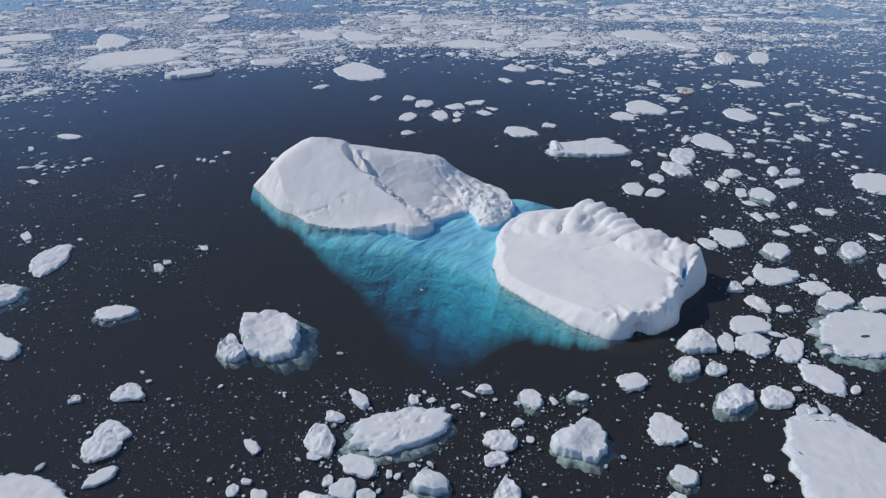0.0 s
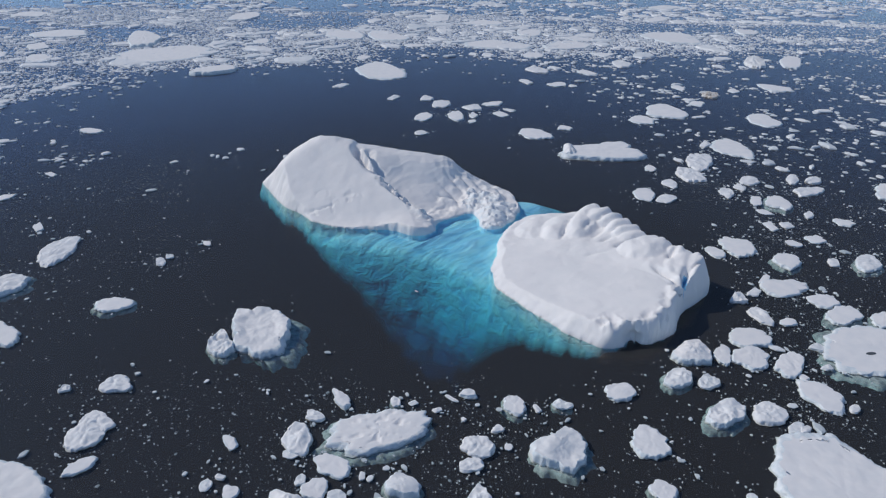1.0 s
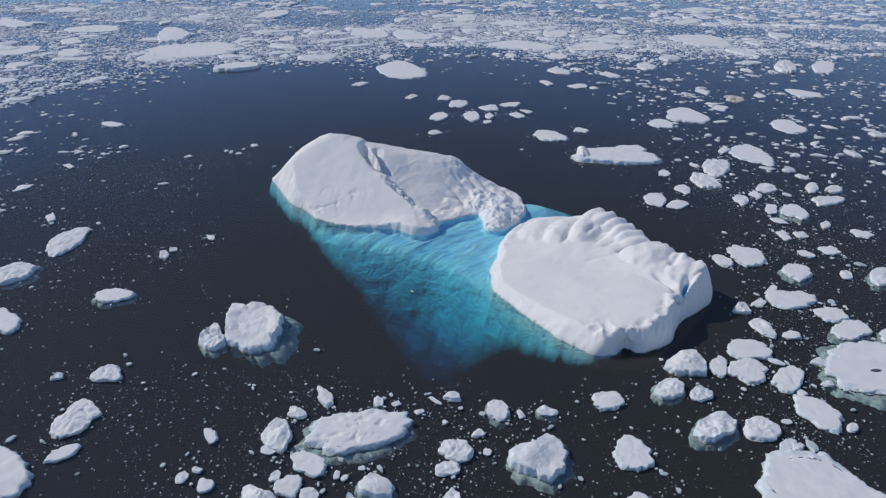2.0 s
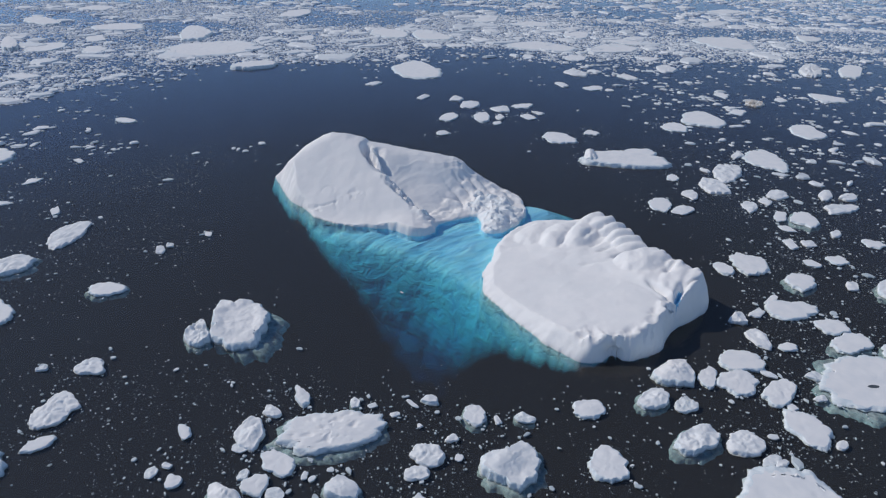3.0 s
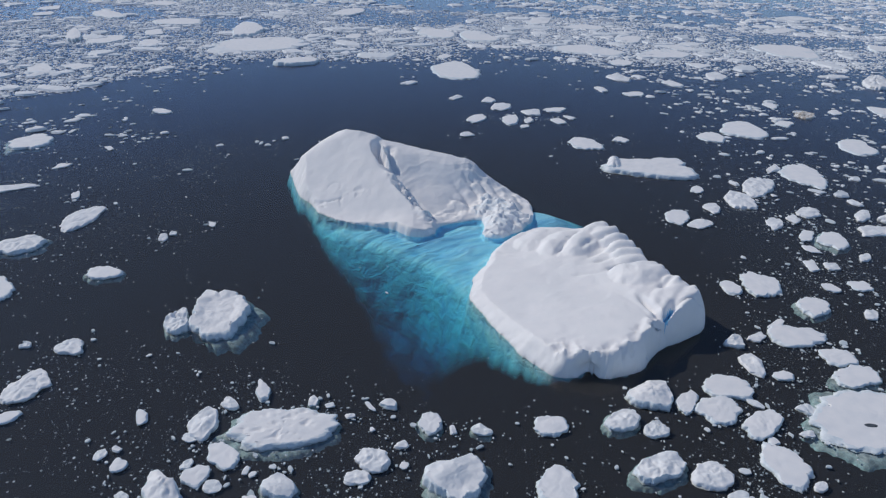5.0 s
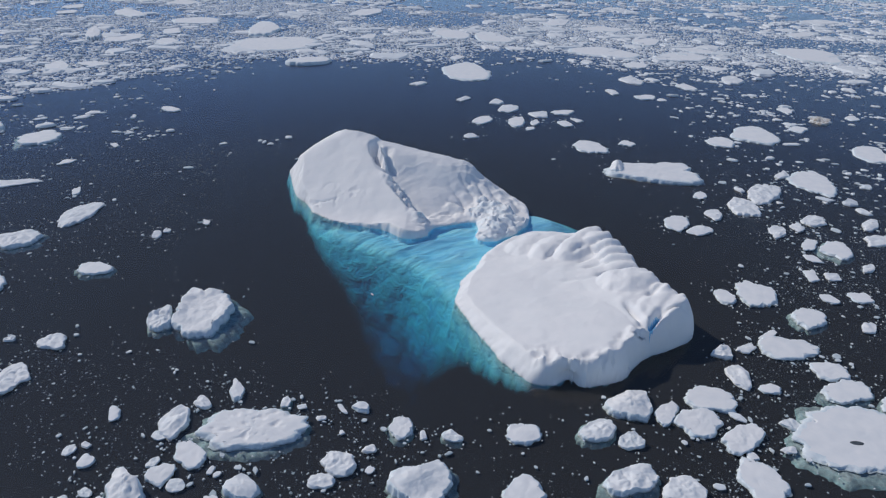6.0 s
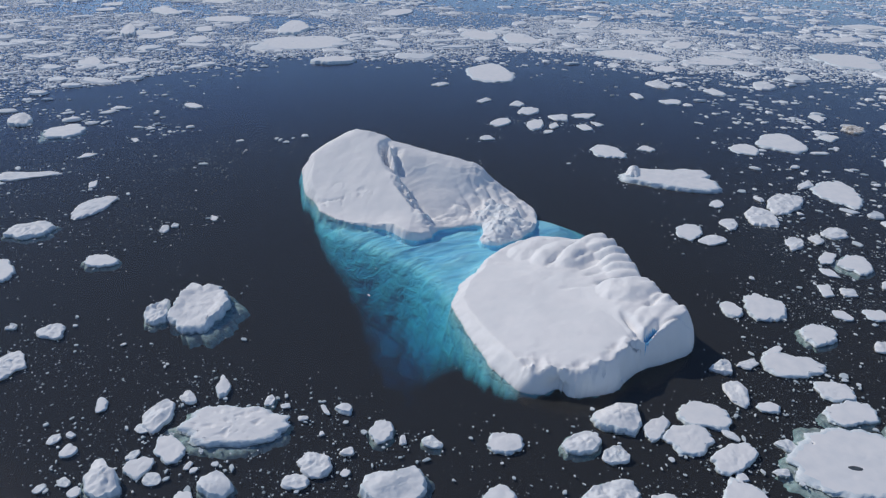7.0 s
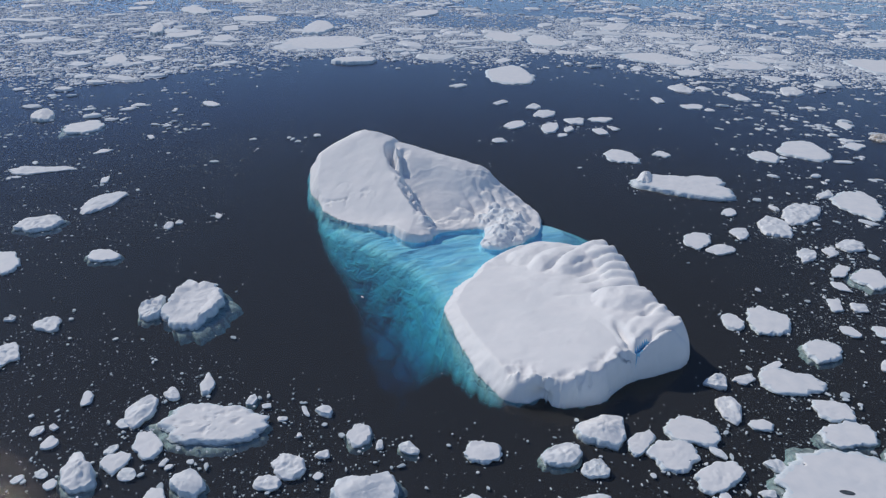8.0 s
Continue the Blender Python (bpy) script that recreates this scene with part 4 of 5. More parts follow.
floe("S", 88.8, 165.9, 3.8, 2.4, -79, (0.90, 1.05, 1.01, 0.95, 0.95, 1.06, 0.95, 0.99, 1.06, 0.88, 1.00, 1.05), 0.54, 0.2)
floe("S", 108.0, 161.2, 5.2, 3.6, 58, (0.89, 0.93, 1.08, 0.99, 0.98, 1.02, 1.00, 1.00, 0.92, 1.01, 1.02, 1.09), 0.79, 0.4)
floe("S", 99.3, 145.4, 6.9, 4.4, 21, (1.13, 0.95, 0.81, 1.07, 1.01, 0.96, 0.99, 1.00, 0.97, 0.97, 0.91, 1.01), 0.72, 0.2)
floe("S", 96.5, 150.2, 2.8, 1.0, 49, (0.87, 1.08, 1.02, 0.79, 0.85, 1.23, 0.92, 0.82, 1.00, 1.02, 0.95, 0.96), 0.36, 0.0)
floe("R", 90.0, 142.5, 2.6, 1.3, 43, (0.90, 1.07, 0.96, 0.85, 1.04, 1.05, 0.84, 0.93, 1.13, 0.90, 0.95, 1.03), 0.42, 0.0)
floe("R", 84.3, 138.9, 2.8, 1.9, 52, (0.89, 1.13, 0.97, 0.83, 0.98, 1.08, 0.92, 0.87, 0.94, 1.19, 0.91, 0.89), 0.92, 0.0)
floe("S", 106.3, 138.9, 4.0, 3.0, 26, (1.01, 0.99, 0.97, 0.95, 1.05, 0.99, 0.98, 0.98, 1.01, 0.96, 1.03, 0.98), 0.58, 0.2)
floe("S", 107.9, 132.4, 6.0, 3.0, 39, (1.01, 0.96, 1.02, 0.95, 1.10, 0.94, 1.05, 0.97, 0.96, 0.96, 1.12, 0.96), 0.58, 0.6)
floe("S", 117.6, 130.6, 4.9, 2.5, 36, (1.00, 0.98, 1.00, 0.99, 1.00, 1.02, 0.95, 0.93, 1.10, 0.98, 0.99, 0.96), 0.58, 0.6)
floe("R", 86.5, 130.9, 3.8, 2.2, -78, (1.03, 0.98, 1.00, 0.96, 1.12, 0.94, 0.95, 0.92, 1.15, 0.97, 0.95, 0.96), 0.63, 0.2)
floe("S", 92.3, 128.5, 2.5, 1.5, 28, (1.07, 0.99, 0.95, 0.92, 1.10, 0.97, 0.91, 1.10, 0.93, 0.97, 1.05, 0.91), 0.43, 0.0)
floe("S", 119.7, 208.1, 4.9, 2.0, 64, (0.90, 1.03, 0.97, 1.05, 0.93, 0.96, 1.10, 0.93, 1.02, 0.92, 1.00, 1.07), 0.50, 0.0)
floe("S", 127.1, 207.0, 6.8, 4.2, 71, (1.08, 0.92, 0.82, 1.00, 1.16, 0.81, 0.78, 1.02, 1.03, 1.04, 0.86, 0.92), 0.58, 0.6)
floe("S", 117.9, 197.9, 2.8, 2.0, -56, (0.96, 1.13, 0.87, 0.91, 1.14, 0.91, 0.94, 1.05, 0.89, 1.01, 1.03, 0.85), 0.29, 0.0)
floe("S", 114.7, 186.1, 3.7, 1.8, 85, (0.86, 0.90, 1.19, 0.90, 0.86, 1.11, 0.96, 0.90, 1.08, 0.91, 0.96, 1.11), 0.43, 0.0)
floe("R", 120.6, 187.0, 2.7, 1.9, 56, (1.11, 0.91, 0.95, 1.10, 0.87, 0.93, 1.16, 0.88, 0.88, 1.15, 0.92, 0.90), 0.42, 0.0)
floe("S", 124.4, 176.4, 3.2, 2.6, 37, (0.95, 1.13, 0.87, 0.90, 1.17, 0.91, 0.88, 1.12, 0.93, 0.93, 1.10, 0.89), 0.50, 0.0)
floe("S", 115.8, 173.2, 2.4, 2.2, -35, (1.08, 0.96, 0.86, 1.06, 1.01, 0.85, 0.99, 1.05, 0.88, 1.00, 1.00, 0.89), 0.43, 0.0)
floe("R", 131.5, 160.8, 5.7, 3.2, 52, (1.02, 0.97, 1.02, 0.98, 0.97, 1.03, 1.01, 0.96, 0.90, 1.07, 1.04, 0.92), 0.76, 0.5)
floe("S", 132.1, 147.9, 4.9, 1.8, 54, (0.95, 1.02, 0.91, 1.07, 1.00, 0.91, 1.04, 0.94, 1.09, 0.94, 0.94, 1.07), 0.65, 0.3)
floe("S", 179.5, 218.6, 12.6, 8.7, 45, (0.95, 0.95, 1.05, 1.05, 0.91, 1.02, 1.00, 1.02, 0.93, 1.00, 1.03, 1.00), 0.90, 0.3)
floe("S", 141.1, 190.1, 3.4, 3.1, 52, (0.81, 0.81, 1.08, 1.05, 0.85, 0.94, 1.01, 0.97, 0.97, 0.86, 1.05, 1.08), 0.43, 0.0)
floe("S", 145.3, 170.0, 2.7, 1.3, -81, (0.81, 0.95, 1.11, 0.91, 0.99, 0.90, 0.99, 1.11, 0.83, 0.85, 1.20, 0.94), 0.43, 0.0)
floe("R", 143.5, 218.6, 6.0, 3.6, 31, (1.08, 0.90, 1.01, 0.97, 1.05, 0.92, 0.89, 1.17, 0.96, 0.90, 0.96, 0.99), 0.59, 0.0)
floe("R", 121.3, 160.8, 2.8, 1.5, 64, (0.96, 0.87, 1.08, 0.97, 0.87, 1.07, 0.96, 0.88, 1.09, 0.96, 0.88, 1.09), 0.50, 0.0)
floe("R", 111.6, 216.6, 3.3, 1.9, 66, (1.14, 0.95, 0.89, 1.09, 0.93, 0.94, 1.11, 0.87, 0.92, 1.17, 0.89, 0.86), 0.50, 0.0)
floe("R", 132.6, 195.9, 3.6, 1.3, 58, (1.18, 0.89, 0.88, 1.13, 0.93, 0.92, 1.08, 0.89, 0.98, 1.09, 0.85, 0.92), 0.50, 0.0)
floe("P", 61.0, 260.6, 8.0, 2.6, 85, (1.06, 1.03, 0.84, 0.84, 1.15, 0.99, 0.86, 0.82, 1.05, 1.06, 0.85, 0.83), 2.75, 0.1)
floe("S", 76.8, 261.2, 17.8, 12.0, 5, (0.86, 0.85, 1.40, 0.79, 0.81, 0.91, 1.04, 1.09, 0.94, 0.91, 1.02, 0.99), 1.80, 0.3)
floe("S", 109.1, 317.8, 8.3, 6.5, 80, (1.04, 1.01, 0.86, 0.97, 1.05, 1.01, 0.86, 1.00, 1.03, 0.99, 0.85, 1.00), 0.79, 0.0)
floe("S", 127.3, 336.6, 16.2, 10.3, 85, (1.01, 0.94, 0.95, 0.98, 1.20, 0.86, 0.83, 1.05, 1.06, 0.99, 0.92, 1.02), 1.08, 0.2)
floe("S", 152.3, 357.6, 6.8, 4.0, 64, (0.92, 1.06, 0.89, 0.96, 1.14, 0.85, 0.86, 1.18, 0.94, 0.84, 1.03, 1.00), 0.58, 0.0)
floe("S", 174.9, 322.9, 12.4, 8.4, 75, (1.10, 1.03, 0.96, 0.94, 0.96, 0.99, 1.13, 0.99, 1.07, 0.96, 0.68, 1.11), 0.79, 0.3)
floe("S", 136.9, 271.6, 14.4, 7.9, 87, (0.96, 0.90, 0.90, 1.14, 1.00, 0.91, 0.90, 1.07, 1.02, 0.91, 1.02, 1.06), 0.72, 0.0)
floe("R", 126.7, 276.5, 5.5, 2.0, 63, (0.98, 1.16, 0.84, 0.84, 1.13, 0.97, 0.94, 0.91, 0.92, 1.19, 0.88, 0.79), 0.67, 0.0)
floe("R", 115.0, 251.4, 11.9, 5.3, 66, (0.88, 0.86, 1.06, 1.03, 0.96, 0.90, 1.10, 1.00, 0.89, 0.93, 1.04, 1.12), 0.92, 0.2)
floe("R", 105.1, 234.4, 8.3, 5.1, 78, (1.02, 1.12, 0.99, 1.00, 0.87, 1.02, 1.00, 0.94, 1.18, 0.97, 0.87, 0.91), 0.76, 0.2)
floe("S", 91.2, 241.0, 4.0, 2.3, 79, (1.07, 1.01, 0.85, 0.98, 1.04, 0.90, 1.05, 0.94, 0.89, 1.14, 0.92, 0.85), 0.50, 0.0)
floe("R", 93.7, 223.8, 4.4, 2.7, 89, (0.90, 0.80, 0.97, 1.17, 0.83, 0.83, 1.13, 0.98, 0.91, 0.95, 0.92, 1.16), 0.59, 0.2)
floe("S", 220.5, 406.4, 12.4, 8.7, -72, (0.88, 1.00, 0.97, 1.15, 0.91, 0.86, 1.00, 1.07, 0.91, 1.00, 1.02, 1.01), 0.65, 0.0)
floe("D", 168.4, 380.9, 7.9, 5.3, 77, (0.96, 1.09, 0.87, 0.95, 1.09, 0.88, 0.96, 1.07, 0.88, 0.97, 1.07, 0.87), 1.10, 0.0)
floe("S", 188.5, 394.6, 6.1, 3.3, 68, (1.15, 0.96, 0.84, 1.02, 1.01, 0.91, 1.07, 0.90, 0.94, 1.16, 0.87, 0.85), 0.58, 0.0)
floe("S", 155.6, 401.1, 9.1, 3.4, 87, (0.87, 0.75, 0.89, 1.25, 0.87, 0.81, 1.04, 1.00, 0.98, 0.85, 0.90, 1.25), 0.58, 0.0)
floe("R", 144.6, 231.6, 6.2, 2.1, 63, (0.96, 1.00, 0.97, 0.95, 1.09, 0.93, 1.03, 0.95, 0.97, 1.06, 0.91, 1.05), 0.76, 0.0)
floe("R", 152.5, 230.8, 5.0, 2.4, 49, (1.11, 0.93, 0.93, 0.92, 1.17, 0.94, 0.93, 0.94, 0.99, 1.09, 0.87, 0.95), 0.76, 0.0)
floe("S", 145.5, 219.1, 6.9, 3.0, 31, (1.08, 1.00, 0.91, 1.02, 0.95, 1.10, 0.91, 0.95, 1.10, 0.94, 1.00, 0.91), 0.58, 0.3)
floe("R", 126.3, 228.8, 5.5, 3.3, 56, (0.95, 0.98, 1.07, 0.90, 1.02, 1.00, 0.94, 1.06, 0.94, 1.06, 0.95, 1.02), 0.67, 0.0)
floe("R", 119.5, 221.3, 3.6, 2.0, 81, (1.11, 0.85, 0.89, 1.18, 0.91, 0.88, 1.10, 0.93, 0.96, 1.05, 0.87, 0.97), 0.50, 0.0)
floe("R", 112.6, 214.7, 5.4, 1.6, 65, (0.98, 1.13, 0.86, 0.89, 1.08, 0.94, 1.05, 0.88, 0.90, 1.20, 0.89, 0.80), 0.59, 0.0)
floe("S", -39.0, 433.9, 31.1, 16.2, -75, (0.98, 1.00, 1.04, 0.95, 0.91, 1.04, 1.06, 0.97, 0.96, 1.00, 1.01, 0.99), 0.94, 0.1)
floe("S", -4.7, 314.0, 8.2, 4.3, 79, (1.11, 0.95, 1.00, 0.92, 1.02, 1.04, 0.90, 1.05, 0.96, 1.02, 0.97, 0.93), 0.65, 0.0)
floe("S", 12.2, 317.1, 10.2, 4.0, -86, (1.01, 0.97, 1.06, 0.88, 0.99, 1.10, 0.90, 0.99, 0.97, 1.04, 0.97, 0.95), 0.72, 0.0)
floe("R", 21.2, 319.0, 5.1, 2.3, 90, (1.12, 0.95, 0.86, 1.05, 0.99, 0.89, 1.07, 0.94, 0.90, 1.13, 0.91, 0.87), 0.67, 0.0)
floe("S", 20.2, 307.8, 3.1, 2.0, 65, (1.14, 0.92, 0.85, 1.07, 1.01, 0.85, 0.99, 1.03, 0.90, 1.06, 0.93, 0.90), 0.43, 0.0)
floe("R", -4.5, 355.1, 5.8, 3.7, -86, (0.93, 1.03, 0.90, 1.06, 0.97, 0.84, 1.01, 1.08, 0.84, 0.90, 1.16, 0.91), 0.67, 0.0)
floe("R", 4.1, 342.6, 8.2, 5.1, 78, (0.90, 0.99, 1.11, 0.88, 0.95, 1.06, 0.95, 1.06, 0.94, 1.04, 0.97, 1.05), 0.67, 0.0)
floe("R", 21.7, 336.4, 6.9, 4.9, 85, (1.05, 0.66, 0.73, 1.25, 0.95, 0.86, 0.92, 0.93, 1.13, 0.83, 0.80, 1.09), 0.76, 0.0)
floe("S", 33.1, 345.9, 6.5, 4.2, 44, (1.16, 0.96, 0.90, 0.89, 1.03, 1.07, 0.89, 0.96, 0.95, 1.13, 0.89, 0.87), 0.58, 0.0)
floe("S", 35.9, 323.2, 5.7, 3.5, -69, (1.00, 0.90, 1.08, 0.93, 0.89, 1.14, 0.92, 0.86, 1.09, 0.99, 0.86, 1.03), 0.50, 0.0)
floe("R", 41.5, 331.7, 4.1, 2.3, -41, (0.74, 0.78, 1.19, 0.95, 0.76, 0.80, 1.18, 0.95, 0.72, 0.77, 1.18, 0.98), 0.50, 0.0)
floe("S", 49.4, 287.4, 9.3, 6.8, -62, (0.91, 1.04, 1.03, 0.91, 1.02, 1.02, 1.04, 0.89, 1.00, 0.97, 1.13, 0.92), 0.79, 0.2)
floe("S", 65.9, 299.1, 4.3, 3.7, 84, (1.09, 1.02, 0.81, 0.88, 1.20, 0.91, 0.89, 1.05, 0.93, 1.08, 0.91, 0.85), 0.50, 0.0)
floe("R", -4.8, 284.8, 3.7, 3.1, 64, (0.85, 1.17, 0.96, 0.86, 1.04, 0.96, 0.97, 1.03, 0.86, 0.98, 1.14, 0.84), 0.50, 0.0)
floe("S", -57.5, 484.8, 9.9, 5.0, 88, (0.93, 1.09, 0.89, 0.97, 1.07, 0.86, 0.95, 1.13, 0.87, 0.91, 1.14, 0.90), 0.72, 0.0)
floe("R", 71.5, 450.4, 11.4, 7.3, -70, (1.11, 0.98, 0.99, 0.88, 0.90, 1.21, 0.93, 0.86, 1.06, 1.00, 0.96, 0.90), 0.92, 0.0)
floe("R", 58.6, 408.6, 7.6, 3.3, -74, (0.91, 0.98, 1.03, 0.87, 1.00, 1.07, 0.84, 0.91, 1.17, 0.89, 0.90, 1.11), 0.67, 0.0)
floe("R", -58.5, 383.6, 6.2, 3.8, 62, (0.90, 0.98, 1.06, 0.86, 0.95, 1.14, 0.87, 0.89, 1.16, 0.92, 0.91, 1.09), 0.67, 0.0)
floe("R", -23.7, 355.1, 6.0, 2.6, 77, (0.89, 1.14, 0.92, 0.89, 1.13, 0.92, 0.89, 1.13, 0.91, 0.90, 1.14, 0.91), 0.59, 0.0)
floe("S", -175.9, 215.5, 9.7, 7.5, -73, (1.01, 0.95, 1.08, 0.99, 0.99, 0.96, 1.05, 0.99, 0.88, 1.11, 0.99, 0.99), 1.15, 0.5)
floe("P", -206.1, 220.6, 10.5, 5.1, -39, (0.91, 0.99, 1.07, 0.88, 0.89, 1.00, 1.15, 0.84, 0.83, 0.97, 1.16, 0.88), 1.98, 0.0)
floe("S", -143.4, 195.1, 3.1, 2.0, 77, (0.87, 0.81, 1.05, 1.08, 0.81, 0.85, 1.18, 0.95, 0.90, 0.96, 0.93, 1.16), 0.43, 0.0)
floe("R", -146.1, 169.3, 10.0, 3.8, 34, (1.25, 1.00, 0.82, 0.77, 1.18, 1.02, 0.97, 0.93, 1.10, 0.97, 0.84, 0.93), 0.50, 0.1)
floe("R", -103.2, 157.0, 9.2, 4.5, -81, (0.99, 1.02, 1.00, 0.96, 0.92, 1.09, 1.03, 0.88, 0.97, 1.08, 0.96, 0.91), 0.59, 0.1)
floe("R", -106.2, 136.6, 5.9, 5.6, 20, (1.00, 1.05, 1.01, 1.04, 0.80, 1.05, 1.04, 1.10, 0.93, 1.03, 0.93, 1.01), 1.01, 0.5)
floe("S", -118.2, 172.1, 3.6, 1.3, -55, (0.91, 0.92, 1.14, 0.88, 0.90, 1.16, 0.91, 0.88, 1.13, 0.93, 0.90, 1.11), 0.36, 0.0)
floe("S", -156.5, 275.7, 6.0, 3.3, -26, (1.07, 0.96, 1.01, 0.96, 0.92, 1.14, 0.93, 0.93, 1.09, 0.95, 1.03, 0.94), 0.58, 0.0)
floe("S", -141.3, 218.4, 3.3, 1.3, -36, (0.85, 0.93, 1.15, 0.88, 0.90, 1.12, 0.91, 0.96, 1.05, 0.88, 1.00, 1.06), 0.36, 0.0)
floe("R", -71.6, 151.9, 2.4, 1.3, -56, (1.05, 0.96, 1.00, 0.97, 0.97, 1.07, 0.91, 1.03, 0.99, 0.93, 1.07, 0.93), 0.42, 0.2)
floe("B", -70.4, 155.0, 1.4, 1.1, -63, (0.85, 1.01, 1.06, 0.87, 0.98, 1.03, 0.90, 1.05, 0.96, 0.87, 1.09, 0.97), 0.40, 0.2)
floe("S", -63.0, 163.8, 1.7, 1.1, -66, (0.88, 1.09, 0.94, 0.92, 1.12, 0.89, 0.91, 1.17, 0.90, 0.87, 1.13, 0.95), 0.25, 0.0)
floe("S", -73.3, 129.2, 4.4, 3.1, 5, (0.98, 1.09, 0.94, 0.92, 1.08, 1.00, 0.97, 0.94, 1.04, 1.03, 0.94, 0.98), 0.65, 0.5)
floe("S", -93.4, 115.9, 7.4, 3.2, -33, (1.02, 0.99, 0.98, 1.04, 1.03, 1.03, 0.96, 0.98, 1.08, 0.95, 1.09, 0.98), 0.79, 0.3)
floe("K", -34.4, 118.5, 9.1, 6.7, -62, (1.07, 1.04, 0.90, 0.98, 1.13, 1.07, 1.00, 1.00, 0.96, 1.24, 0.99, 0.87, 0.84, 1.05, 0.85, 1.02), 2.3, 0.55, lean=(3.0, -0.3))
floe("R", -41.3, 113.6, 4.6, 2.9, -62, (0.87, 0.80, 0.86, 0.69, 0.53, 0.54, 0.73, 1.04, 0.98, 0.89, 0.86, 0.96, 1.08, 1.09, 0.98, 0.93), 1.5, 0.5)
floe("R", -58.3, 99.5, 3.5, 2.7, -12, (1.08, 0.87, 0.78, 0.97, 1.09, 0.89, 0.78, 0.92, 1.21, 0.83, 0.77, 1.00), 0.67, 0.3)
floe("S", -64.3, 72.5, 8.7, 5.1, -29, (1.03, 1.07, 1.07, 1.07, 0.97, 1.00, 1.11, 1.05, 1.04, 1.05, 1.02, 1.03), 1.15, 0.2)
floe("R", 14.1, 72.1, 3.6, 2.2, 75, (1.03, 1.12, 0.93, 0.92, 1.02, 0.99, 0.96, 0.96, 1.09, 1.02, 0.90, 0.82), 1.09, 0.5)
floe("R", 41.9, 70.8, 1.7, 1.3, 36, (0.90, 0.99, 1.08, 0.90, 1.02, 0.98, 1.00, 0.97, 0.96, 1.04, 0.95, 1.07), 0.63, 0.2)
floe("R", -57.1, 85.6, 4.3, 3.4, -79, (0.94, 0.95, 1.04, 1.00, 0.92, 0.94, 1.15, 0.87, 0.84, 1.03, 1.13, 0.92), 0.76, 0.1)
floe("S", -54.4, 78.0, 2.7, 1.8, 38, (1.01, 0.98, 1.08, 0.92, 0.92, 0.98, 1.05, 1.04, 1.00, 0.88, 0.95, 1.04), 0.50, 0.2)
floe("B", -67.9, 97.8, 1.2, 1.0, 32, (0.86, 0.99, 0.95, 1.04, 0.95, 0.83, 0.99, 1.15, 0.82, 0.81, 1.12, 1.01), 0.45, 0.0)
floe("S", -208.2, 480.9, 39.3, 31.9, 60, (1.02, 1.08, 0.92, 1.02, 0.98, 0.97, 1.00, 1.00, 0.99, 1.04, 0.95, 0.89), 1.08, 0.0)
floe("S", -254.9, 548.8, 47.9, 12.9, -66, (0.89, 0.96, 1.00, 1.11, 0.87, 0.90, 0.98, 1.12, 0.94, 0.87, 1.03, 1.07), 3.24, 0.0)
floe("S", -149.5, 421.2, 16.2, 10.7, 55, (1.01, 0.99, 1.00, 0.94, 1.02, 0.99, 1.09, 0.91, 0.98, 0.97, 1.11, 0.93), 2.52, 0.0)
floe("S", -356.4, 453.8, 32.5, 5.3, -51, (0.86, 0.84, 1.12, 1.02, 0.82, 0.90, 1.06, 0.99, 0.86, 0.93, 1.18, 0.91), 3.96, 0.0)
floe("S", -325.5, 452.1, 22.4, 12.0, -75, (0.96, 0.98, 0.99, 1.02, 0.93, 1.11, 0.92, 0.94, 1.11, 0.91, 1.00, 1.02), 1.08, 0.0)
floe("S", -286.7, 451.0, 17.0, 7.8, -61, (1.00, 1.03, 0.92, 1.07, 0.96, 1.02, 0.93, 1.04, 1.00, 0.92, 1.08, 0.92), 1.08, 0.0)
floe("S", -90.3, 603.5, 32.9, 17.0, -65, (0.98, 1.04, 0.97, 1.01, 1.01, 0.97, 0.95, 1.04, 0.94, 1.12, 0.96, 0.92), 1.44, 0.0)
floe("S", -51.1, 601.2, 34.0, 16.4, -64, (0.87, 1.01, 1.11, 0.89, 0.90, 1.00, 1.13, 0.87, 0.91, 0.95, 1.15, 0.92), 1.44, 0.0)
floe("S", 51.0, 564.3, 30.9, 24.7, -25, (0.99, 1.02, 0.90, 0.96, 1.14, 0.90, 0.90, 0.98, 1.14, 0.91, 0.89, 1.06), 1.08, 0.0)
floe("S", -3.6, 753.7, 35.6, 12.2, 84, (0.92, 0.95, 1.05, 0.93, 1.09, 0.96, 0.95, 0.94, 1.15, 0.92, 0.91, 1.13), 1.44, 0.0)
floe("S", 46.4, 722.4, 25.2, 18.7, 42, (0.89, 0.92, 1.20, 0.91, 0.87, 1.10, 0.98, 0.91, 0.91, 1.16, 0.96, 0.97), 1.08, 0.0)
floe("S", 227.5, 635.5, 40.7, 26.0, 86, (0.91, 0.94, 0.96, 1.13, 0.92, 0.98, 0.98, 1.08, 0.93, 0.93, 1.01, 1.09), 1.44, 0.0)
floe("S", 88.3, 648.5, 28.2, 12.7, 83, (0.91, 1.11, 0.95, 1.00, 0.97, 1.00, 0.97, 0.99, 1.02, 0.91, 1.09, 0.96), 1.08, 0.0)
floe("S", 112.5, 568.9, 29.0, 17.7, 54, (0.93, 1.15, 0.94, 0.86, 0.81, 1.06, 1.10, 0.82, 0.85, 1.08, 1.02, 0.86), 1.08, 0.0)
floe("S", 130.7, 615.0, 20.0, 13.7, -62, (0.92, 1.15, 0.89, 0.84, 1.09, 1.02, 0.82, 0.91, 1.14, 0.91, 0.96, 0.96), 0.90, 0.0)
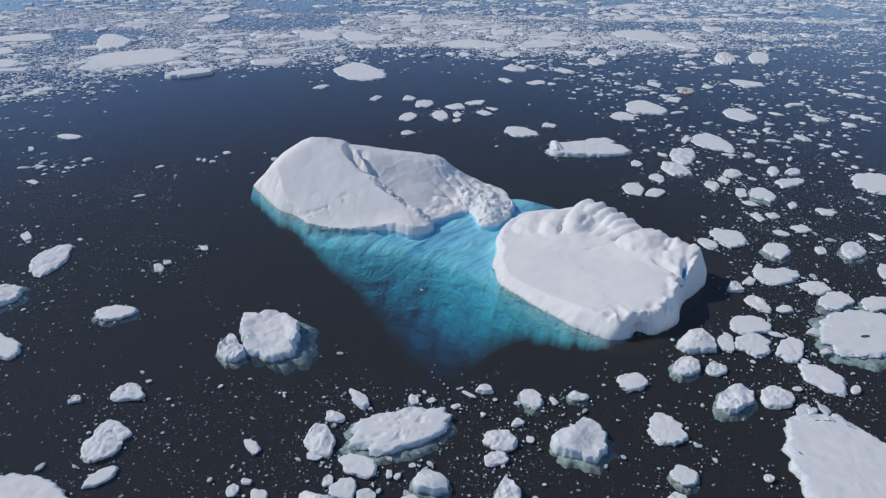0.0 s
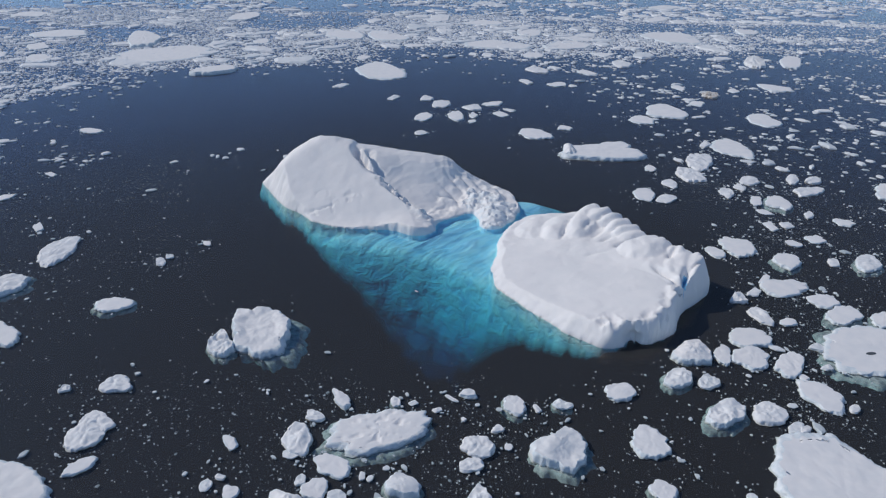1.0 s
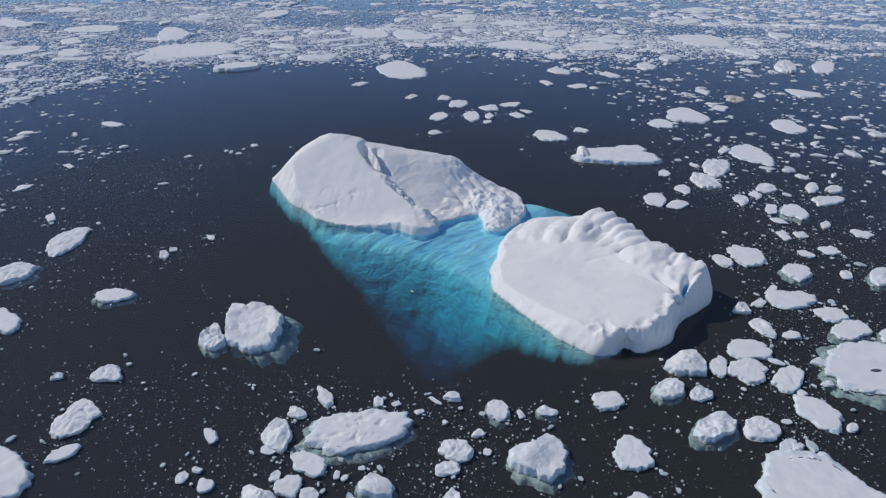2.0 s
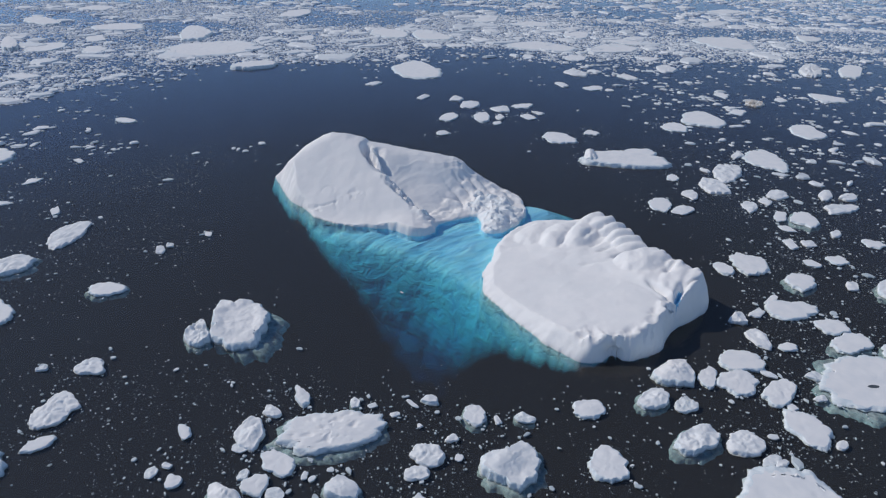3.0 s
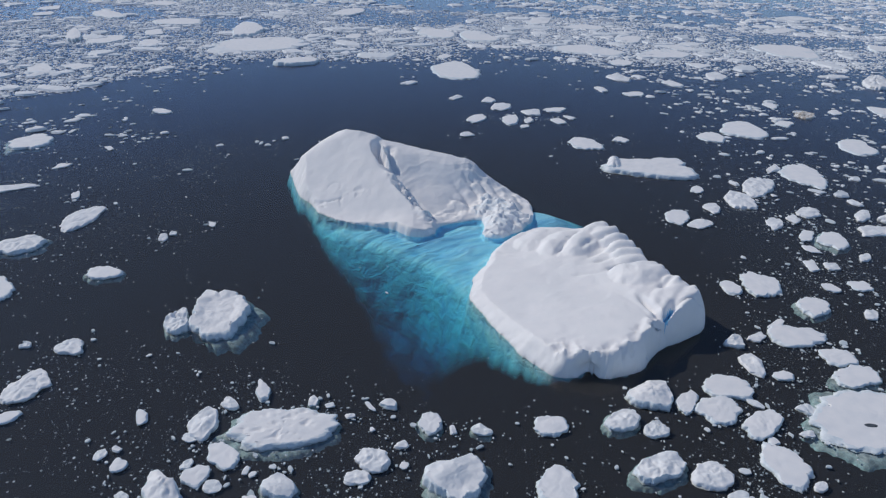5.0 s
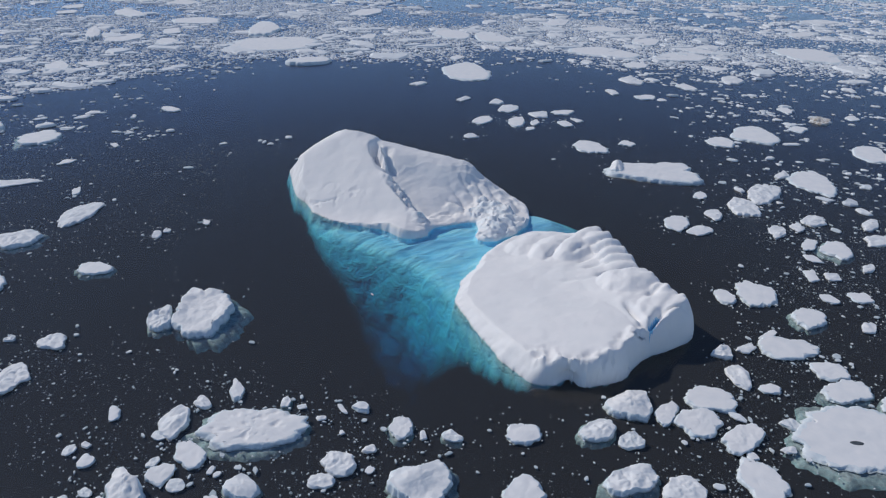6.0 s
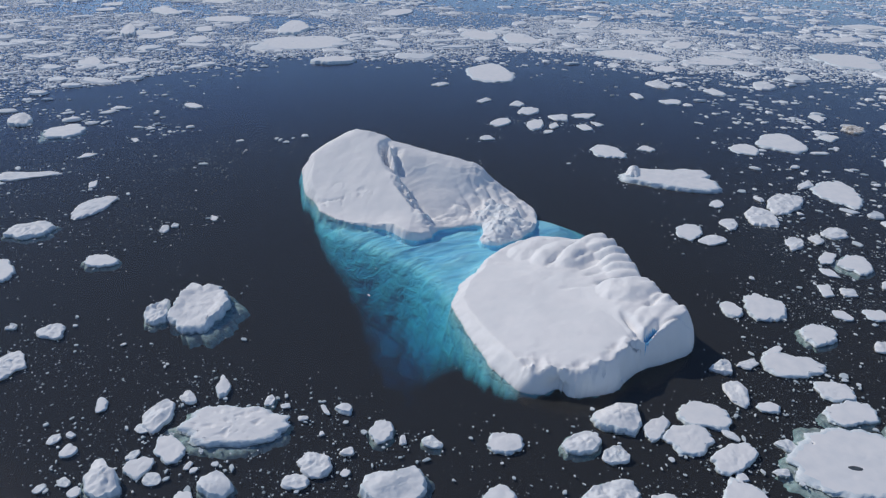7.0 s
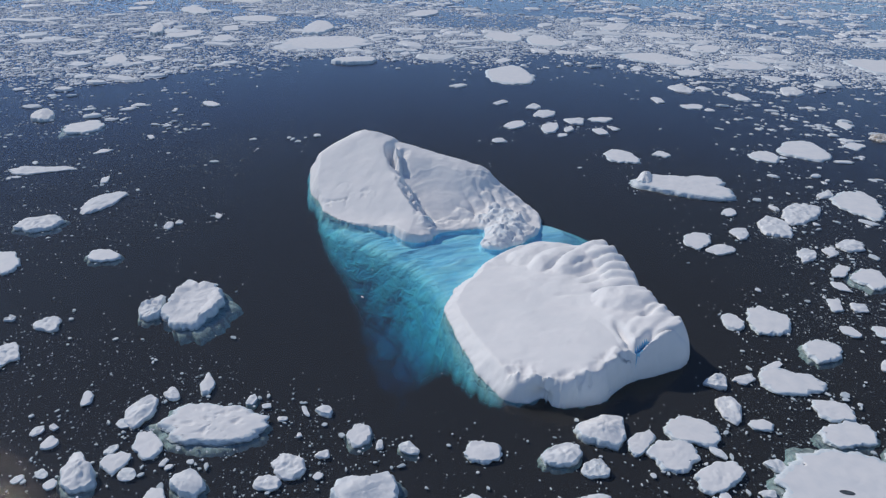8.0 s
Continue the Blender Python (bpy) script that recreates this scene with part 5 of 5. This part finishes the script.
floe("S", 324.8, 691.3, 26.3, 12.4, 75, (0.80, 1.09, 0.94, 0.82, 0.98, 1.14, 0.85, 0.87, 0.86, 1.01, 1.16, 0.81), 1.62, 0.0)
floe("S", 321.4, 958.9, 38.5, 19.5, 53, (0.85, 1.15, 0.96, 0.83, 0.98, 1.06, 0.90, 1.03, 0.93, 0.94, 1.15, 0.87), 1.08, 0.0)
floe("S", 260.0, 795.5, 32.5, 10.9, 61, (1.20, 0.94, 0.82, 0.97, 1.05, 0.93, 1.00, 0.88, 1.02, 1.08, 0.81, 0.84), 1.08, 0.0)
floe("S", 134.2, 524.2, 9.9, 8.8, -68, (0.88, 0.76, 0.90, 1.16, 0.89, 0.82, 0.88, 1.26, 0.86, 0.73, 0.85, 1.28), 0.90, 0.0)
floe("R", 249.7, 502.4, 29.1, 7.4, 68, (1.11, 0.96, 0.85, 1.01, 1.07, 0.94, 0.83, 0.98, 1.04, 1.02, 0.89, 0.90), 2.10, 0.0)
floe("S", 281.5, 508.2, 33.2, 8.0, 62, (0.92, 1.08, 0.96, 1.02, 0.96, 1.05, 0.93, 1.03, 1.03, 0.88, 1.02, 1.03), 1.44, 0.0)
floe("S", 105.5, 443.6, 9.4, 5.5, -73, (1.04, 0.90, 1.05, 0.94, 0.89, 1.13, 0.93, 0.84, 1.04, 1.03, 0.86, 0.97), 0.90, 0.0)
floe("S", -223.0, 731.7, 40.1, 15.5, -86, (0.94, 1.00, 0.97, 1.04, 0.94, 0.99, 1.05, 0.91, 1.06, 0.95, 0.93, 1.12), 1.80, 0.0)
floe("S", -427.7, 584.9, 35.7, 12.4, -39, (0.98, 1.03, 1.01, 0.93, 0.92, 1.10, 0.99, 0.85, 0.99, 1.10, 0.89, 0.98), 2.16, 0.0)
floe("S", -448.0, 704.3, 26.0, 17.7, -61, (0.90, 1.12, 0.91, 0.96, 1.04, 0.88, 1.00, 1.06, 0.85, 0.93, 1.16, 0.88), 1.44, 0.0)
floe("S", -514.1, 605.7, 20.5, 10.4, -67, (0.91, 0.88, 1.16, 0.95, 0.79, 0.91, 1.21, 0.88, 0.86, 1.09, 0.95, 1.02), 1.08, 0.0)
floe("S", -483.6, 563.8, 15.8, 8.9, -67, (0.97, 0.90, 1.13, 0.93, 0.83, 1.01, 1.10, 0.84, 0.89, 1.14, 0.92, 0.97), 1.08, 0.0)
floe("S", -284.2, 339.4, 15.7, 6.9, -46, (0.92, 1.14, 0.95, 0.96, 0.89, 1.02, 1.08, 0.87, 0.96, 1.02, 0.99, 0.94), 0.90, 0.0)
floe("S", -269.5, 354.2, 10.2, 6.8, -4, (0.90, 1.09, 0.91, 0.93, 1.14, 0.87, 0.88, 1.17, 0.92, 0.86, 1.10, 0.96), 0.90, 0.0)
floe("S", 75.7, 512.8, 13.7, 9.1, 80, (1.00, 1.06, 0.90, 1.02, 0.99, 1.02, 0.91, 1.01, 1.06, 0.92, 1.04, 0.92), 0.90, 0.0)
floe("R", 139.4, 482.0, 15.1, 7.1, 83, (1.18, 0.94, 0.92, 0.94, 1.01, 1.06, 0.90, 1.00, 0.96, 1.11, 0.88, 0.90), 1.05, 0.0)
floe("R", 227.9, 515.2, 11.8, 7.0, 32, (0.83, 0.94, 1.17, 0.86, 0.86, 1.14, 0.95, 0.92, 1.03, 0.90, 1.05, 1.00), 1.05, 0.0)
floe("S", -317.5, 501.0, 19.2, 7.5, -61, (0.91, 0.91, 1.17, 0.89, 0.85, 1.12, 0.97, 0.86, 1.03, 1.00, 0.91, 1.08), 1.08, 0.0)
floe("S", -339.0, 569.2, 24.7, 22.8, -68, (0.90, 0.98, 1.13, 0.89, 0.95, 0.99, 1.03, 0.94, 0.92, 1.12, 0.95, 1.00), 1.44, 0.0)
floe("S", -154.0, 552.4, 15.1, 6.8, -83, (0.94, 0.88, 1.12, 0.97, 0.81, 0.92, 1.19, 0.88, 0.87, 1.10, 0.94, 1.00), 1.08, 0.0)
floe("S", -21.8, 549.2, 9.2, 8.8, -19, (1.01, 0.93, 1.11, 0.90, 0.85, 1.12, 0.98, 0.82, 0.93, 1.15, 0.89, 0.93), 0.90, 0.0)
floe("S", 78.4, 402.3, 7.3, 5.2, 55, (1.02, 1.09, 0.82, 0.85, 1.19, 0.95, 0.87, 1.04, 0.94, 1.04, 0.95, 0.84), 0.72, 0.0)


# ---------------------------------------------------------------- brash and pack: too many to count
def scatter(name, label, seed, tries, area, density, sizes, mat, sides, flat, steps=((1.0, -0.12), (0.96, 0.55), (0.74, 1.0))):
    """Many small pieces in one mesh. density gives the chance that a piece stays, by its place."""
    rs = np.random.RandomState(seed)
    px, py = area(rs, tries)
    stay = rs.uniform(size=tries) < density(px, py)
    px, py = px[stay], py[stay]
    n = len(px)
    r = sizes(rs, n, px, py)
    turn, aspect = rs.uniform(0, 2 * np.pi, n), rs.uniform(0.35, 0.95, n)
    th = np.linspace(0, 2 * np.pi, sides, endpoint=False)[None, :] + rs.uniform(-0.25, 0.25, (n, sides))
    edge = rs.uniform(0.42, 1.2, (n, sides))
    edge = 0.7 * edge + 0.3 * np.roll(edge, 1, 1)
    h = np.clip(r * flat * rs.uniform(0.5, 1.5, n), 0.05, 0.9 + 0.02 * r)
    lx, ly = np.cos(th) * edge * r[:, None], np.sin(th) * edge * (r * aspect)[:, None]
    cx, sx = np.cos(turn)[:, None], np.sin(turn)[:, None]
    wx, wy = lx * cx - ly * sx, lx * sx + ly * cx
    blocks = []
    for scale, up in steps:
        zz = np.where(up < 0, up, up * h[:, None] * (1 + rs.uniform(-0.22, 0.22, (n, sides))))
        blocks.append(np.stack([px[:, None] + wx * scale, py[:, None] + wy * scale, np.broadcast_to(zz, wx.shape)], -1))
    crown = np.stack([px + r * rs.uniform(-0.2, 0.2, n), py + r * rs.uniform(-0.2, 0.2, n), h * rs.uniform(0.95, 1.35, n)], -1)[:, None, :]
    verts = np.concatenate(blocks + [crown], 1).reshape(-1, 3)
    per = len(steps) * sides + 1
    local = []
    for k in range(len(steps) - 1):
        for i in range(sides):
            j = (i + 1) % sides
            local += [(k * sides + i, k * sides + j, (k + 1) * sides + j), (k * sides + i, (k + 1) * sides + j, (k + 1) * sides + i)]
    last = (len(steps) - 1) * sides
    local += [(last + i, last + (i + 1) % sides, last + sides) for i in range(sides)]
    faces = (np.array(local)[None] + (np.arange(n) * per)[:, None, None]).reshape(-1, 3)
    me = bpy.data.meshes.new(name)
    me.vertices.add(len(verts))
    me.vertices.foreach_set("co", verts.astype(np.float32).ravel())
    me.loops.add(faces.size)
    me.loops.foreach_set("vertex_index", faces.astype(np.int32).ravel())
    me.polygons.add(len(faces))
    me.polygons.foreach_set("loop_start", np.arange(0, faces.size, 3, dtype=np.int32))
    me.polygons.foreach_set("use_smooth", np.zeros(len(faces), bool))
    me.update(calc_edges=True)
    me.materials.append(mat)
    ob = new(name, me)
    tagged(ob, label, "ice field", kind="stuff")
    return ob


def pack_edge(px):
    """Where the closed pack begins, seen along y."""
    return np.interp(px, (-700, -300, -237, -205, -175, -100, 0, 60, 130, 300, 700), (170, 250, 278, 395, 442, 468, 520, 508, 525, 580, 660))


def on_berg(px, py):
    return (inside(px, py, LEFT_LINE, 1) > -2) | (inside(px, py, RIGHT_LINE, 1) > -1.5)


def field(rs, n, x0, x1, y0, y1):
    """Places spread evenly over a rectangle of sea."""
    return rs.uniform(x0, x1, n), rs.uniform(y0, y1, n)


def clustered(rs, n, x0, x1, y0, y1, each, spread):
    """Places in loose clusters over a rectangle of sea."""
    cx, cy = field(rs, n // each + 1, x0, x1, y0, y1)
    pick = rs.randint(0, len(cx), n)
    th, far = rs.uniform(0, 2 * np.pi, n), rs.exponential(spread, n)
    return cx[pick] + far * np.cos(th), cy[pick] + 0.8 * far * np.sin(th)


def pack_density(px, py):
    deep = py - pack_edge(px) + 18 * fbm(px * 0.02, py * 0.02, 201, 3)
    lanes = step(fbm(px * 0.006, py * 0.010, 211, 4), -0.6, 0.25)
    return step(deep, -40, 25) * (0.12 + 0.88 * lanes)


def loose_density(px, py):
    """Open drift ice: thick in the east, thin round the berg and in the west."""
    east = step(px - np.interp(py, (90, 150, 210, 270, 360, 430), (60, 88, 92, 95, 88, 60)), -10, 22)
    west = (1 - step(px, -105, -58)) * (1 - step(py, 200, 290)) * 0.75 + (1 - step(px, -190, -150)) * 0.6
    south = (1 - step(py, 88, 114)) * 0.8
    north = step(py, 380, 470) * 0.3
    clumps = 0.25 + 0.75 * step(fbm(px * 0.05, py * 0.05, 221, 4), -0.3, 0.7)
    d = np.clip(np.maximum.reduce([east, west, south, north]) * clumps + 0.006, 0, 1)
    d = d * (1 - step(py - pack_edge(px), -10, 20))
    return np.where(on_berg(px, py), 0, d)


def power(lo, hi, k):
    """Sizes that follow a power law, many small and few large."""
    def pick(rs, n, px, py):
        u = rs.uniform(size=n)
        return (lo ** -k + u * (hi ** -k - lo ** -k)) ** (-1 / k)
    return pick


def off_floes(px, py):
    """1 outside the single floes, 0 on them."""
    clear = np.ones(px.shape)
    for x, y, a, b, turn in SPOTS:
        u, v = (px - x) * math.cos(turn) + (py - y) * math.sin(turn), (py - y) * math.cos(turn) - (px - x) * math.sin(turn)
        clear = np.where((u / (a + 0.3)) ** 2 + (v / (b + 0.3)) ** 2 < 1, 0, clear)
    return clear


def speck_density(px, py):
    """Specks: as the drift ice, thinner far off, and reaching further in from the west and south."""
    d = loose_density(px, py) * (1 - 0.6 * step(py, 180, 300))
    more = np.maximum((1 - step(px, -78, -44)) * (1 - step(py, 150, 230)), 1 - step(py + 0.25 * px, 88, 118))
    return np.where(on_berg(px, py), 0, np.clip(np.maximum(d, 0.55 * more * step(fbm(px * 0.06, py * 0.06, 227, 4), -0.5, 0.7)) + 0.003, 0, 1))


LOW, SPECK = ((1.0, -0.12), (0.84, 0.9)), ((1.0, -0.02),)


def beside_floes(rs, n):
    """Places close round the single floes, more of them round the large ones."""
    spots = np.array([p for p in SPOTS if p[1] < 330])
    share = np.sqrt(spots[:, 2] * spots[:, 3]) + 1.5
    x, y, a, b, turn = spots[rs.choice(len(spots), n, p=share / share.sum())].T
    th, far = rs.uniform(0, 2 * np.pi, n), 1.0 + rs.exponential(0.45, n)
    reach = rs.exponential(1.6, n)
    u, v = np.cos(th) * (a * far + reach), np.sin(th) * (b * far + reach)
    return x + u * np.cos(turn) - v * np.sin(turn), y + u * np.sin(turn) + v * np.cos(turn)


scatter("floe_crumbs", "small crumbs of ice drifting close round the floes", 306, 2000, beside_floes, lambda px, py: np.where(on_berg(px, py), 0, off_floes(px, py)), power(0.15, 1.1, 1.7), BRASH, 7, 0.14, LOW)
scatter("pack_ice", "closed field of drifting white pack ice", 301, 48000, lambda rs, n: field(rs, n, -900, 900, 200, 1700), pack_density, power(1.6, 22.0, 1.6), PACK, 7, 0.13, LOW)
scatter("pack_rubble", "small white rubble between the pack floes", 302, 160000, lambda rs, n: field(rs, n, -620, 560, 220, 800), pack_density, power(0.8, 2.6, 1.0), PACK, 5, 0.26, SPECK)
scatter("drift_ice", "loose scattered small ice floes in dark water", 303, 12500, lambda rs, n: clustered(rs, n, -420, 460, -150, 330, 5, 4.0), lambda px, py: loose_density(px, py) * off_floes(px, py) * (1 - 0.45 * (1 - step(py, 100, 120))), power(0.40, 2.4, 1.7), BRASH, 9, 0.11)
scatter("far_drift_ice", "loose scattered ice floes in the distance", 305, 11000, lambda rs, n: clustered(rs, n, -420, 560, 230, 680, 4, 7.0), loose_density, power(1.0, 6.0, 1.7), PACK, 9, 0.16)
scatter("brash_ice", "fine brash ice specks on dark water", 304, 430000, lambda rs, n: clustered(rs, n, -330, 400, -100, 520, 10, 6.0), speck_density, power(0.10, 0.50, 1.9), SLUSH, 5, 0.10, SPECK)
